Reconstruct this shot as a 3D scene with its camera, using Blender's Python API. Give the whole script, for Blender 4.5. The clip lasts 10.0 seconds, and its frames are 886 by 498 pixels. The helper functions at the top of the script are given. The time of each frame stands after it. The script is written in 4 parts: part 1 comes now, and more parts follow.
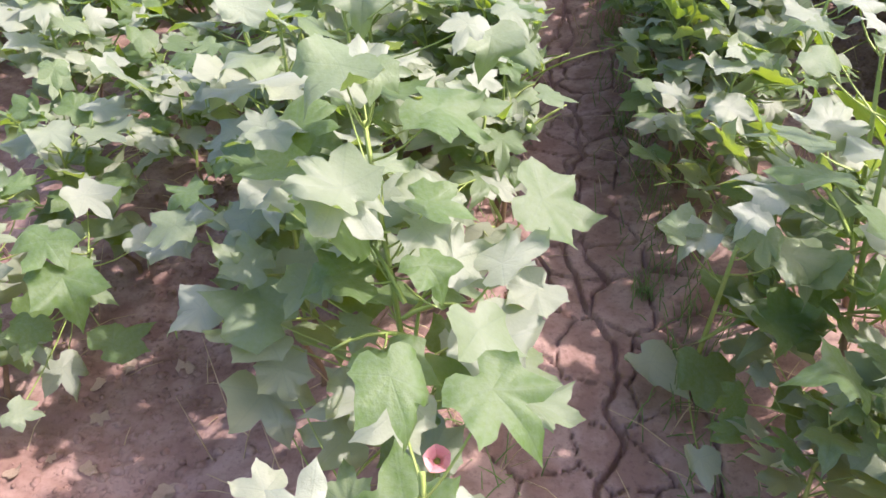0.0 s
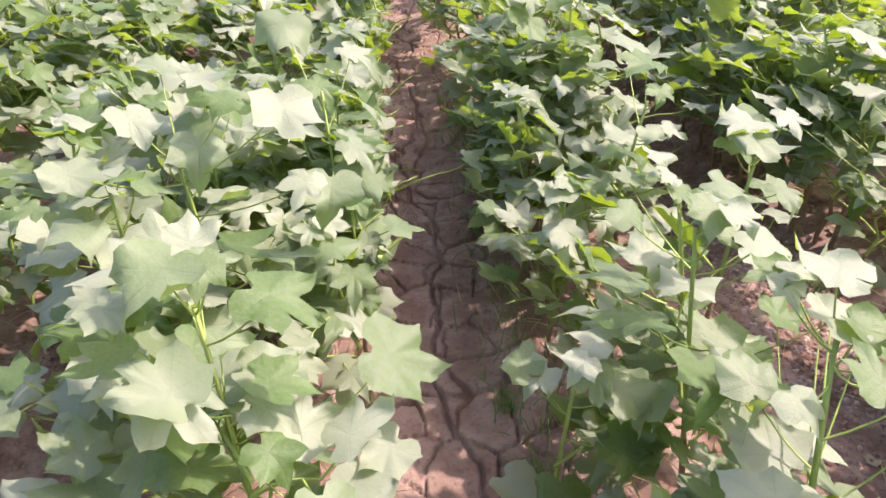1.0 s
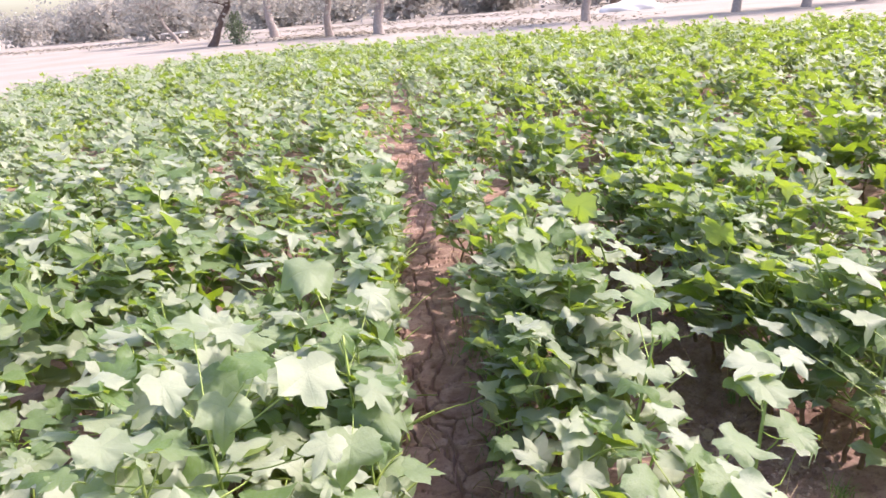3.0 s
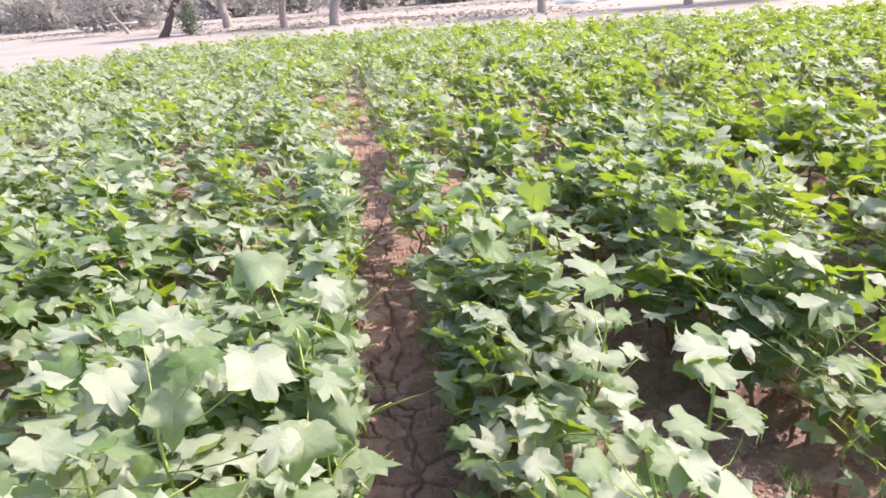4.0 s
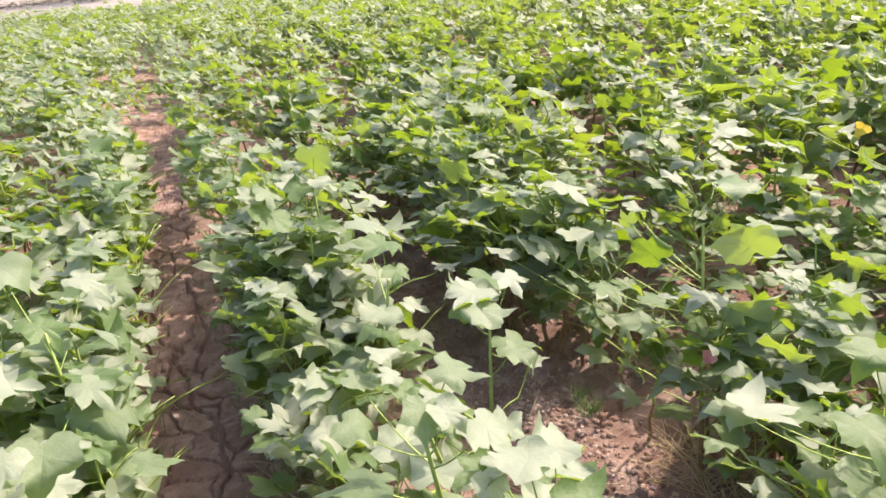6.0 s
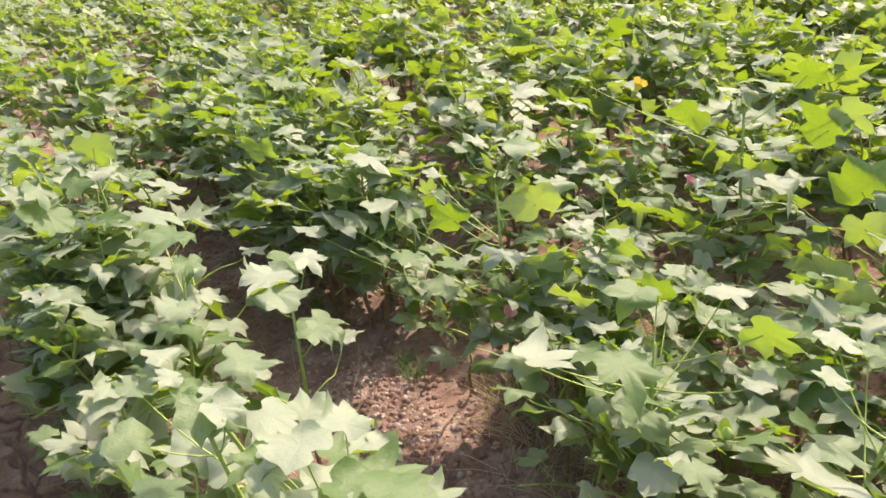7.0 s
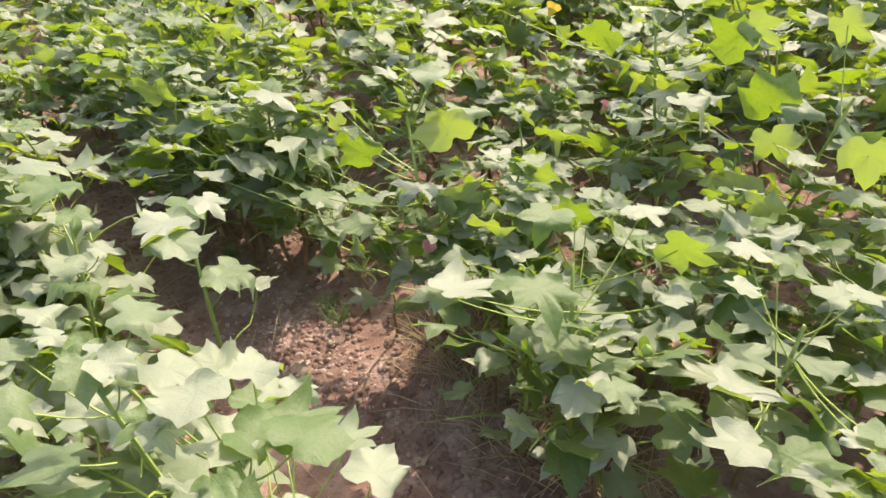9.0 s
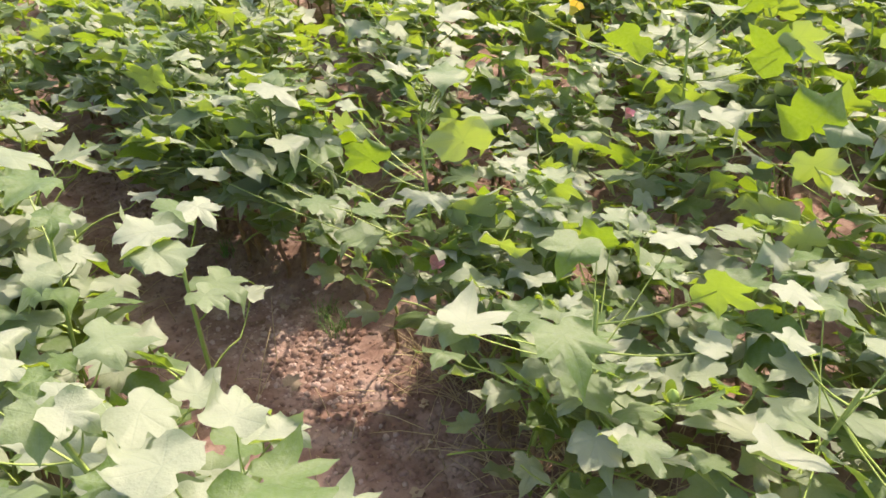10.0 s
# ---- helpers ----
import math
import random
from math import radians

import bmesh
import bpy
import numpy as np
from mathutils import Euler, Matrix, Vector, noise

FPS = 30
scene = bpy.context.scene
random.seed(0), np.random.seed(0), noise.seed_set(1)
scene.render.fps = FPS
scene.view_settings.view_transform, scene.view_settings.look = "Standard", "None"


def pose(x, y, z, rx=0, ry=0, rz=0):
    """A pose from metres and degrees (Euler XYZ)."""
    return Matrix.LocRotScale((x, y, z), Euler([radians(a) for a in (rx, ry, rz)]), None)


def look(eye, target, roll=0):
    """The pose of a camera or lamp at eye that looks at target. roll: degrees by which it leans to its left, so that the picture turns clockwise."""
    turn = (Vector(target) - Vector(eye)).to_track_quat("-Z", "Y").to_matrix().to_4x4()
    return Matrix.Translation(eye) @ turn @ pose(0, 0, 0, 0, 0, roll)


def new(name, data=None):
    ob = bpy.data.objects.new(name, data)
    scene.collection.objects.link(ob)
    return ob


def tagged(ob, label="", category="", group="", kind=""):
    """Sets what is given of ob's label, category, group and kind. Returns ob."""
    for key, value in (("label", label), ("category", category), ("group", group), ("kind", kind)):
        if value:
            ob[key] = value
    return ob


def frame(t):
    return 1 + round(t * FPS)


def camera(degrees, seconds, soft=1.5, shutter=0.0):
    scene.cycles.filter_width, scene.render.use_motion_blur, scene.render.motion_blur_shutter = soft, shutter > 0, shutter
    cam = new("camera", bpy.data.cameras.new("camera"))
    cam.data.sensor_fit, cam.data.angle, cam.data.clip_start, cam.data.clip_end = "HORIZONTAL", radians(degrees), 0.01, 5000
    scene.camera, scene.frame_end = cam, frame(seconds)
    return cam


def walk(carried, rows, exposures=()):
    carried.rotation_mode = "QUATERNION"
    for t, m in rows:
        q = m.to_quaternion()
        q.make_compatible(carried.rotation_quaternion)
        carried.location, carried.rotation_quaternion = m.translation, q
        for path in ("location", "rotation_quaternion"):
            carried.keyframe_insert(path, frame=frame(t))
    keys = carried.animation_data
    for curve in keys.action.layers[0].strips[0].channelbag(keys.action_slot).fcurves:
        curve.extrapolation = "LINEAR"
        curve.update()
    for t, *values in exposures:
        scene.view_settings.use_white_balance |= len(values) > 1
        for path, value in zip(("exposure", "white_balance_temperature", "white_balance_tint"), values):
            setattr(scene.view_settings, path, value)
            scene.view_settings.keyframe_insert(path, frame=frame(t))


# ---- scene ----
cam = camera(65.97, 10.0, soft=1.6)
PATH = [
    (0.0, 0.011, 0.000, 1.100, 49.74, 4.90, 8.18),
    (0.5, 0.044, 0.034, 1.132, 50.27, 3.88, 0.95),
    (1.0, 0.069, 0.071, 1.207, 54.80, 2.40, -2.33),
    (1.5, 0.076, 0.092, 1.293, 62.04, 4.29, -1.92),
    (2.0, 0.081, 0.090, 1.336, 66.13, 5.38, -1.82),
    (2.5, 0.082, 0.086, 1.346, 68.89, 5.39, -1.35),
    (2.7, 0.082, 0.078, 1.347, 70.22, 4.96, -1.23),
    (4.0, 0.097, 0.084, 1.337, 69.18, 4.14, -5.11),
    (4.5, 0.117, 0.084, 1.335, 68.77, 3.99, -7.43),
    (5.0, 0.114, 0.082, 1.294, 65.49, 3.35, -8.10),
    (5.5, 0.151, 0.087, 1.280, 63.41, 4.44, -9.55),
    (6.0, 0.250, 0.091, 1.297, 65.22, 5.37, -20.14),
    (6.2, 0.286, 0.087, 1.310, 65.38, 4.81, -24.68),
    (7.3, 0.385, 0.046, 1.283, 59.65, 5.75, -36.94),
    (7.5, 0.406, 0.043, 1.278, 58.90, 6.13, -39.01),
    (8.0, 0.412, 0.052, 1.275, 58.51, 4.51, -40.68),
    (8.5, 0.400, 0.060, 1.271, 57.76, 4.03, -40.27),
    (9.0, 0.401, 0.067, 1.242, 56.26, 4.90, -40.69),
    (9.5, 0.438, 0.128, 1.215, 54.20, 3.01, -40.51),
    (10.0, 0.466, 0.176, 1.229, 55.40, 2.83, -39.33),
]
EXPOSURES = [(0.0, 1.47, 6500, 26), (1.0, 1.46, 7050, 24), (1.5, 1.45, 7200, 23), (2.5, 1.45, 6800, 22), (4.0, 1.44, 6800, 18), (4.5, 1.43, 6950, 17), (6.0, 1.37, 7350, 16), (7.5, 1.27, 7900, 12), (10.0, 1.29, 7800, 13)]
walk(cam, [(t, pose(x, y, z, rx, ry, rz)) for t, x, y, z, rx, ry, rz in PATH], EXPOSURES)

# ---- light: hazy summer sun from the east side of the rows, pale sky ----
SUN_AZ, SUN_EL = 70.0, 50.0  # degrees from +y towards +x, and above the horizon
world = bpy.data.worlds.new("sky")
scene.world = world
world.use_nodes = True
wt = world.node_tree
sky = wt.nodes.new("ShaderNodeTexSky")
sky.sky_type = "NISHITA"
sky.sun_disc = False
sky.sun_elevation, sky.sun_rotation = radians(SUN_EL), radians(SUN_AZ)
sky.air_density, sky.dust_density, sky.ozone_density = 1.0, 3.0, 1.0
wt.nodes["Background"].inputs["Strength"].default_value = 0.175
wt.links.new(sky.outputs["Color"], wt.nodes["Background"].inputs["Color"])
sun_data = bpy.data.lights.new("sun", "SUN")
sun_data.energy, sun_data.angle, sun_data.color = 2.45, radians(1.2), (1.0, 0.95, 0.87)
sun = new("sun", sun_data)
az, el = radians(SUN_AZ), radians(SUN_EL)
SUN_DIR = Vector((math.sin(az) * math.cos(el), math.cos(az) * math.cos(el), math.sin(el)))
sun.matrix_world = look(SUN_DIR * 50, (0, 0, 0))


# ---- materials ----
class Nodes:
    """A new node material with short ways to add nodes."""

    def __init__(self, name):
        self.mat = bpy.data.materials.new(name)
        self.mat.use_nodes = True
        self.tree = self.mat.node_tree
        self.bsdf = self.tree.nodes["Principled BSDF"]
        self.out = self.tree.nodes["Material Output"]

    def add(self, kind, **values):
        node = self.tree.nodes.new("ShaderNode" + kind)
        for key, value in values.items():
            setattr(node, key, value)
        return node

    def link(self, a, b):
        self.tree.links.new(a, b)

    def math(self, op, a, b=0.5, clamp=False):
        node = self.add("Math", operation=op, use_clamp=clamp)
        for slot, v in zip(node.inputs, (a, b)):
            if isinstance(v, (int, float)):
                slot.default_value = v
            else:
                self.link(v, slot)
        return node.outputs[0]

    def mix(self, fac, a, b, blend="MIX"):
        node = self.add("Mix", data_type="RGBA", blend_type=blend)
        for slot, v in ((node.inputs[0], fac), (node.inputs[6], a), (node.inputs[7], b)):
            if isinstance(v, (int, float)):
                slot.default_value = v
            elif isinstance(v, tuple):
                slot.default_value = (*v, 1.0)
            else:
                self.link(v, slot)
        return node.outputs[2]

    def noise(self, scale, detail=4.0, rough=0.55, coords=None):
        node = self.add("TexNoise")
        node.inputs["Scale"].default_value = scale
        node.inputs["Detail"].default_value = detail
        node.inputs["Roughness"].default_value = rough
        if coords is not None:
            self.link(coords, node.inputs["Vector"])
        return node.outputs["Fac"]

    def ramp(self, value, low, high):
        node = self.add("MapRange")
        self.link(value, node.inputs["Value"])
        node.inputs["From Min"].default_value, node.inputs["From Max"].default_value = low, high
        return node.outputs["Result"]

    def bump(self, height, strength, distance):
        node = self.add("Bump")
        node.inputs["Strength"].default_value, node.inputs["Distance"].default_value = strength, distance
        self.link(height, node.inputs["Height"])
        return node.outputs["Normal"]

    def set(self, **values):
        names = {"rough": "Roughness", "spec": "Specular IOR Level", "metal": "Metallic", "base": "Base Color", "normal": "Normal"}
        for key, v in values.items():
            slot = self.bsdf.inputs[names[key]]
            if isinstance(v, (int, float)):
                slot.default_value = v
            elif isinstance(v, tuple):
                slot.default_value = (*v, 1.0)
            else:
                self.link(v, slot)
        return self.mat


def leaf_material(name, top, pale_tone, shine_through, share, gloss=0.4, down=0.25):
    """A dusty downy leaf: matt pale upper coat, thin blade that lets yellow-green light through."""
    n = Nodes(name)
    uv = n.add("UVMap", uv_map="leaf").outputs[0]
    split = n.add("SeparateXYZ")
    n.link(uv, split.inputs[0])
    x, y = n.math("ABSOLUTE", split.outputs[0]), split.outputs[1]
    vein = None
    for a in (0.0, 54.0, 108.0):
        s, c = math.sin(radians(a)), math.cos(radians(a))
        along = n.math("ADD", n.math("MULTIPLY", x, s), n.math("MULTIPLY", y, c))
        off = n.math("ABSOLUTE", n.math("SUBTRACT", n.math("MULTIPLY", x, c), n.math("MULTIPLY", y, s)))
        off = n.math("ADD", off, n.math("MULTIPLY", n.math("LESS_THAN", along, 0.0), 1.0))
        vein = off if vein is None else n.math("MINIMUM", vein, off)
    vein = n.math("SUBTRACT", 1.0, n.ramp(vein, 0.004, 0.022), clamp=True)
    luck = n.add("ObjectInfo").outputs["Random"]
    island = n.add("NewGeometry").outputs["Random Per Island"]
    luck = n.math("FRACT", n.math("ADD", luck, n.math("MULTIPLY", island, 0.77)))
    blotch = n.noise(9.0, 3.0, 0.6, uv)
    fine = n.noise(60.0, 3.0, 0.6, uv)
    colour = n.mix(n.ramp(luck, 0.20, 0.75), top, pale_tone)
    colour = n.mix(n.math("MULTIPLY", n.ramp(blotch, 0.35, 0.75), 0.35), colour, (0.33, 0.39, 0.30))
    colour = n.mix(n.math("MULTIPLY", n.ramp(fine, 0.55, 0.7), 0.25), colour, (0.27, 0.31, 0.17))
    colour = n.mix(n.math("MULTIPLY", vein, 0.08), colour, (0.36, 0.44, 0.22))
    height = n.math("SUBTRACT", n.math("MULTIPLY", blotch, 0.9), n.math("MULTIPLY", vein, 0.12))
    normal = n.bump(height, 0.22, 0.005)
    n.set(base=colour, rough=n.math("ADD", n.math("MULTIPLY", blotch, 0.25), 0.40), spec=gloss, normal=normal)
    n.bsdf.inputs["Sheen Weight"].default_value, n.bsdf.inputs["Sheen Roughness"].default_value = down, 0.4
    thin = n.add("BsdfTranslucent")
    glow = n.mix(n.math("MULTIPLY", vein, 0.25), n.mix(luck, shine_through, (shine_through[0] * 1.25, shine_through[1] * 1.1, shine_through[2])), (0.10, 0.2, 0.01))
    n.link(glow, thin.inputs["Color"])
    n.link(normal, thin.inputs["Normal"])
    both = n.add("MixShader")
    both.inputs[0].default_value = share
    n.link(n.bsdf.outputs[0], both.inputs[1])
    n.link(thin.outputs[0], both.inputs[2])
    n.link(both.outputs[0], n.out.inputs["Surface"])
    return n.mat


def stem_material(name, a, b):
    n = Nodes(name)
    co = n.add("TexCoord").outputs["Object"]
    fac = n.noise(35.0, 4.0, 0.6, co)
    n.set(base=n.mix(n.ramp(fac, 0.35, 0.7), a, b), rough=0.55, spec=0.4, normal=n.bump(n.noise(160.0, 3.0, 0.6, co), 0.4, 0.002))
    return n.mat


def soil_material():
    """Dry reddish loam: pale crust, darker damp patches, crumbs and straw dust."""
    n = Nodes("dry_reddish_soil")
    co = n.add("TexCoord").outputs["Object"]
    wide, mid, fine, grit = n.noise(1.3, 4.0, 0.55, co), n.noise(11.0, 5.0, 0.6, co), n.noise(70.0, 5.0, 0.65, co), n.noise(320.0, 3.0, 0.7, co)
    colour = n.mix(n.ramp(wide, 0.35, 0.68), (0.205, 0.120, 0.097), (0.265, 0.165, 0.138))
    colour = n.mix(n.ramp(mid, 0.42, 0.72), colour, (0.40, 0.285, 0.25))
    colour = n.mix(n.math("MULTIPLY", n.ramp(fine, 0.52, 0.7), 0.5), colour, (0.095, 0.052, 0.042))
    colour = n.mix(n.math("MULTIPLY", n.ramp(grit, 0.6, 0.75), 0.45), colour, (0.30, 0.215, 0.18))
    split = n.add("SeparateXYZ")
    n.link(co, split.inputs[0])
    far = n.ramp(split.outputs[1], 13.5, 18.0)
    colour = n.mix(far, colour, n.mix(n.ramp(n.noise(0.25, 4.0, 0.6, co), 0.4, 0.62), (0.30, 0.262, 0.242), (0.25, 0.222, 0.196)))
    height = n.math("ADD", n.math("MULTIPLY", mid, 0.6), n.math("ADD", n.math("MULTIPLY", fine, 0.35), n.math("MULTIPLY", grit, 0.12)))
    n.set(base=colour, rough=0.92, spec=0.2, normal=n.bump(height, 0.6, 0.014))
    return n.mat


def plain_material(name, a, b, scale, rough=0.8, bump=0.3, depth=0.01, spec=0.3):
    n = Nodes(name)
    co = n.add("TexCoord").outputs["Object"]
    fac = n.noise(scale, 5.0, 0.6, co)
    n.set(base=n.mix(n.ramp(fac, 0.35, 0.68), a, b), rough=rough, spec=spec, normal=n.bump(fac, bump, depth))
    return n.mat


# the paler tone mixes dust with gloss of sun and sky painted in
LEAF = leaf_material("cotton_leaf", (0.085, 0.165, 0.036), (0.365, 0.405, 0.312), (0.208, 0.318, 0.013), 0.48, 0.58, 0.26)
STEM = stem_material("green_stem", (0.22, 0.30, 0.065), (0.31, 0.38, 0.11))
WOODY = stem_material("woody_stem", (0.17, 0.10, 0.06), (0.26, 0.18, 0.10))
SOIL = soil_material()
CLOD = plain_material("pale_dry_clod", (0.38, 0.275, 0.245), (0.45, 0.335, 0.30), 30.0, 0.95, 0.6, 0.006, 0.15)
BOLL = plain_material("green_boll", (0.27, 0.40, 0.10), (0.34, 0.46, 0.15), 40.0, 0.45, 0.2, 0.002, 0.5)
PINK = plain_material("pink_petal", (0.55, 0.24, 0.27), (0.64, 0.36, 0.36), 60.0, 0.6)
YELLOW = plain_material("yellow_petal", (0.75, 0.55, 0.06), (0.82, 0.66, 0.15), 60.0, 0.6)
# BARK and TREE_LEAF are paled: distance haze on the trees is put into their colour
BARK = plain_material("hazed_grey_bark", (0.30, 0.25, 0.235), (0.40, 0.34, 0.32), 9.0, 0.9, 0.8, 0.05)
TREE_LEAF = leaf_material("hazed_tree_leaf", (0.34, 0.33, 0.325), (0.39, 0.375, 0.37), (0.39, 0.38, 0.365), 0.5, 0.05, 0.0)
DARK_BARK = plain_material("brown_bark", (0.12, 0.085, 0.075), (0.19, 0.14, 0.125), 9.0, 0.9, 0.8, 0.05)
STRAW = plain_material("dry_straw", (0.38, 0.28, 0.16), (0.52, 0.42, 0.27), 25.0, 0.8)
GRASS = plain_material("green_grass", (0.10, 0.19, 0.05), (0.17, 0.26, 0.07), 25.0, 0.6)
BUSH = plain_material("grey_green_bush", (0.15, 0.20, 0.11), (0.23, 0.28, 0.18), 3.0, 0.7)
DRY_GRASS = plain_material("dry_grass", (0.25, 0.215, 0.175), (0.31, 0.265, 0.215), 2.0, 0.9)
WHITEWASH = plain_material("whitewashed_wall", (0.72, 0.71, 0.69), (0.80, 0.79, 0.77), 3.0, 0.85)
BRICKY = plain_material("brown_wall", (0.30, 0.20, 0.16), (0.36, 0.26, 0.21), 3.0, 0.9)
SHEET = plain_material("pale_sheeting", (0.66, 0.62, 0.60), (0.76, 0.72, 0.70), 4.0, 0.7)


# ---- building helpers ----
def mesh_of(name, verts, faces, materials, uv=None, index=None, smooth=True):
    me = bpy.data.meshes.new(name)
    me.from_pydata([tuple(v) for v in verts], [], [tuple(f) for f in faces])
    for m in materials:
        me.materials.append(m)
    if smooth:
        me.polygons.foreach_set("use_smooth", [True] * len(me.polygons))
    if index is not None:
        me.polygons.foreach_set("material_index", index)
    if uv is not None:
        layer = me.uv_layers.new(name="leaf")
        loops = np.empty(len(me.loops), dtype=np.int32)
        me.loops.foreach_get("vertex_index", loops)
        layer.data.foreach_set("uv", np.asarray(uv, dtype=np.float32)[loops].ravel())
    me.update()
    return me


def part(name, me, parent, m=None, label=""):
    ob = new(name, me)
    ob.parent = parent
    if m is not None:
        ob.matrix_basis = m
    return tagged(ob, label)


def frame_on(y_axis, z_hint):
    """A turn whose y goes along y_axis and whose z is as near z_hint as it can be."""
    y = Vector(y_axis).normalized()
    z = Vector(z_hint) - y * y.dot(Vector(z_hint))
    if z.length < 1e-4:
        z = y.orthogonal()
    z.normalize()
    x = y.cross(z)
    return Matrix((x, y, z)).transposed().to_4x4()


def tube(verts, faces, points, radii, sides=6):
    """Adds a tapering round tube along the points."""
    start = len(verts)
    for i, (p, r) in enumerate(zip(points, radii)):
        ahead = (points[min(i + 1, len(points) - 1)] - points[max(i - 1, 0)]).normalized()
        u = ahead.cross(Vector((0.31, 0.87, 0.38))).normalized()
        v = ahead.cross(u)
        for k in range(sides):
            a = 2 * math.pi * k / sides
            verts.append(p + (u * math.cos(a) + v * math.sin(a)) * r)
    for i in range(len(points) - 1):
        for k in range(sides):
            a, b = start + i * sides + k, start + i * sides + (k + 1) % sides
            faces.append((a, b, b + sides, a + sides))
    faces.append(tuple(start + (len(points) - 1) * sides + k for k in range(sides)))


def bend(a, b, sag, n=5):
    """Points from a to b along a gentle arc that lifts by sag in the middle."""
    a, b = Vector(a), Vector(b)
    return [a.lerp(b, i / (n - 1)) + Vector((0, 0, sag * 4 * (i / (n - 1)) * (1 - i / (n - 1)))) for i in range(n)]


# ---- cotton leaves: a palmate blade of three big lobes and two small ones ----
RIM = ((0, 1.12), (3, 1.00), (8, 0.90), (14, 0.83), (20, 0.745), (25, 0.64), (30, 0.57), (35, 0.61), (41, 0.735), (48, 0.82), (54, 0.91), (57, 1.02), (61, 0.90), (68, 0.82), (76, 0.755), (84, 0.70), (91, 0.68), (99, 0.69), (107, 0.76), (114, 0.67), (126, 0.615), (141, 0.56), (156, 0.475), (170, 0.27))
MIDDLE_SPOKES = (-170, -138, -107, -88, -57, -44, -30, -13, 0, 13, 30, 44, 57, 88, 107, 138, 170)
FAR_SPOKES = (-150, -107, -86, -57, -30, 0, 30, 57, 86, 107, 150)
SPOKES = [-a for a, _ in reversed(RIM[1:])] + [a for a, _ in RIM]
LOBES = (0, 57, -57, 107, -107)


def leaf_radius(deg, depth, side):
    """Distance from the stalk's joint to the rim; deg from the middle lobe."""
    a = abs(deg)
    rad = np.interp(a, [q[0] for q in RIM], [q[1] for q in RIM])
    rad -= depth * 0.12 * math.exp(-(((a - 30) / 10) ** 2)) + depth * 0.07 * math.exp(-(((a - 90) / 14) ** 2))
    return float(rad * (1 + (side - 1) * math.exp(-(((a - 56) / 25) ** 2))))


def leaf_arrays(seed, step=1, rings=(0.32, 0.60, 0.80, 1.0)):
    """A blade with its lobes drooping, waved and creased along the veins, each seed in its own way."""
    r = random.Random(seed)
    depth, side = r.uniform(-0.8, 1.1), r.uniform(0.84, 1.04)
    dome, gutter = r.uniform(-0.16, 0.14), r.uniform(-0.05, 0.20)
    droop = [r.uniform(-0.5, 0.5) for _ in LOBES]
    keel = [r.uniform(-0.05, 0.16) for _ in LOBES]
    curl, bearing = r.uniform(0.0, 0.4), r.uniform(0, 6.28)
    wave, ripple, phase, phase2 = r.uniform(0.07, 0.20), r.uniform(0.02, 0.06), r.uniform(0, 6.28), r.uniform(0, 6.28)
    twist, skew_x = r.uniform(-0.25, 0.25), r.uniform(-0.10, 0.10)
    bends = [(r.uniform(-2.6, 2.6), r.uniform(0.38, 0.72), radians(r.uniform(35, 95) if r.random() < 0.6 else r.uniform(-65, -25))) for _ in range(2 if r.random() < 0.7 else 3)]
    flat = r.uniform(0.84, 1.04)
    angles = (SPOKES, MIDDLE_SPOKES, FAR_SPOKES)[step - 1]
    spokes = len(angles)
    verts, uv, faces = [Vector((0, 0, 0.0))], [(0.0, 0.0)], []
    for ring in rings:
        for deg in angles:
            rim = leaf_radius(deg, depth, side)
            rad = rim * ring * (1 + 0.04 * math.sin(4 * radians(deg) + phase) * ring)
            a = radians(deg)
            x, y = rad * math.sin(a) * flat, rad * math.cos(a)
            uv.append((x, y))
            z = -dome * (rad * rad - 0.10) + gutter * (math.sqrt(x * x + 0.04) - 0.2) + twist * x * y
            z += wave * rad * rad * math.sin(3 * a + phase) + ripple * ring ** 2 * rad * math.sin(9 * a + phase2)
            for at, d, k in zip(LOBES, droop, keel):
                off = abs(deg - at)
                if off < 30:
                    near = 0.5 + 0.5 * math.cos(math.pi * off / 30)
                    z -= d * max(0.0, rad - 0.42) ** 2 * near
                    z += k * rad * math.sin(math.radians(off)) * near * ring
            z -= curl * max(0.0, ring - 0.55) ** 1.5 * rim * (0.55 + 0.45 * math.sin(2 * a + bearing))
            for way, start, angle in bends:  # part of the blade hangs down, or is turned up, past a crease
                ux, uy = math.sin(way), math.cos(way)
                past = x * ux + y * uy - start
                if past > 0:
                    turn = angle * min(1.0, past / 0.16)
                    x, y, z = x - ux * past * (1 - math.cos(turn)), y - uy * past * (1 - math.cos(turn)), z - past * math.sin(turn)
            verts.append(Vector((x + skew_x * y, y, z)))
    for k in range(spokes):
        faces.append((0, 1 + (k + 1) % spokes, 1 + k))
    for i in range(len(rings) - 1):
        for k in range(spokes):
            a, b = 1 + i * spokes + k, 1 + i * spokes + (k + 1) % spokes
            faces.append((a, b, b + spokes, a + spokes))
    return verts, faces, uv


LEAF_MESHES = []
for s in range(28):
    lv, lf, luv = leaf_arrays(100 + s)
    LEAF_MESHES.append(mesh_of("leaf", lv, lf, [LEAF], luv))


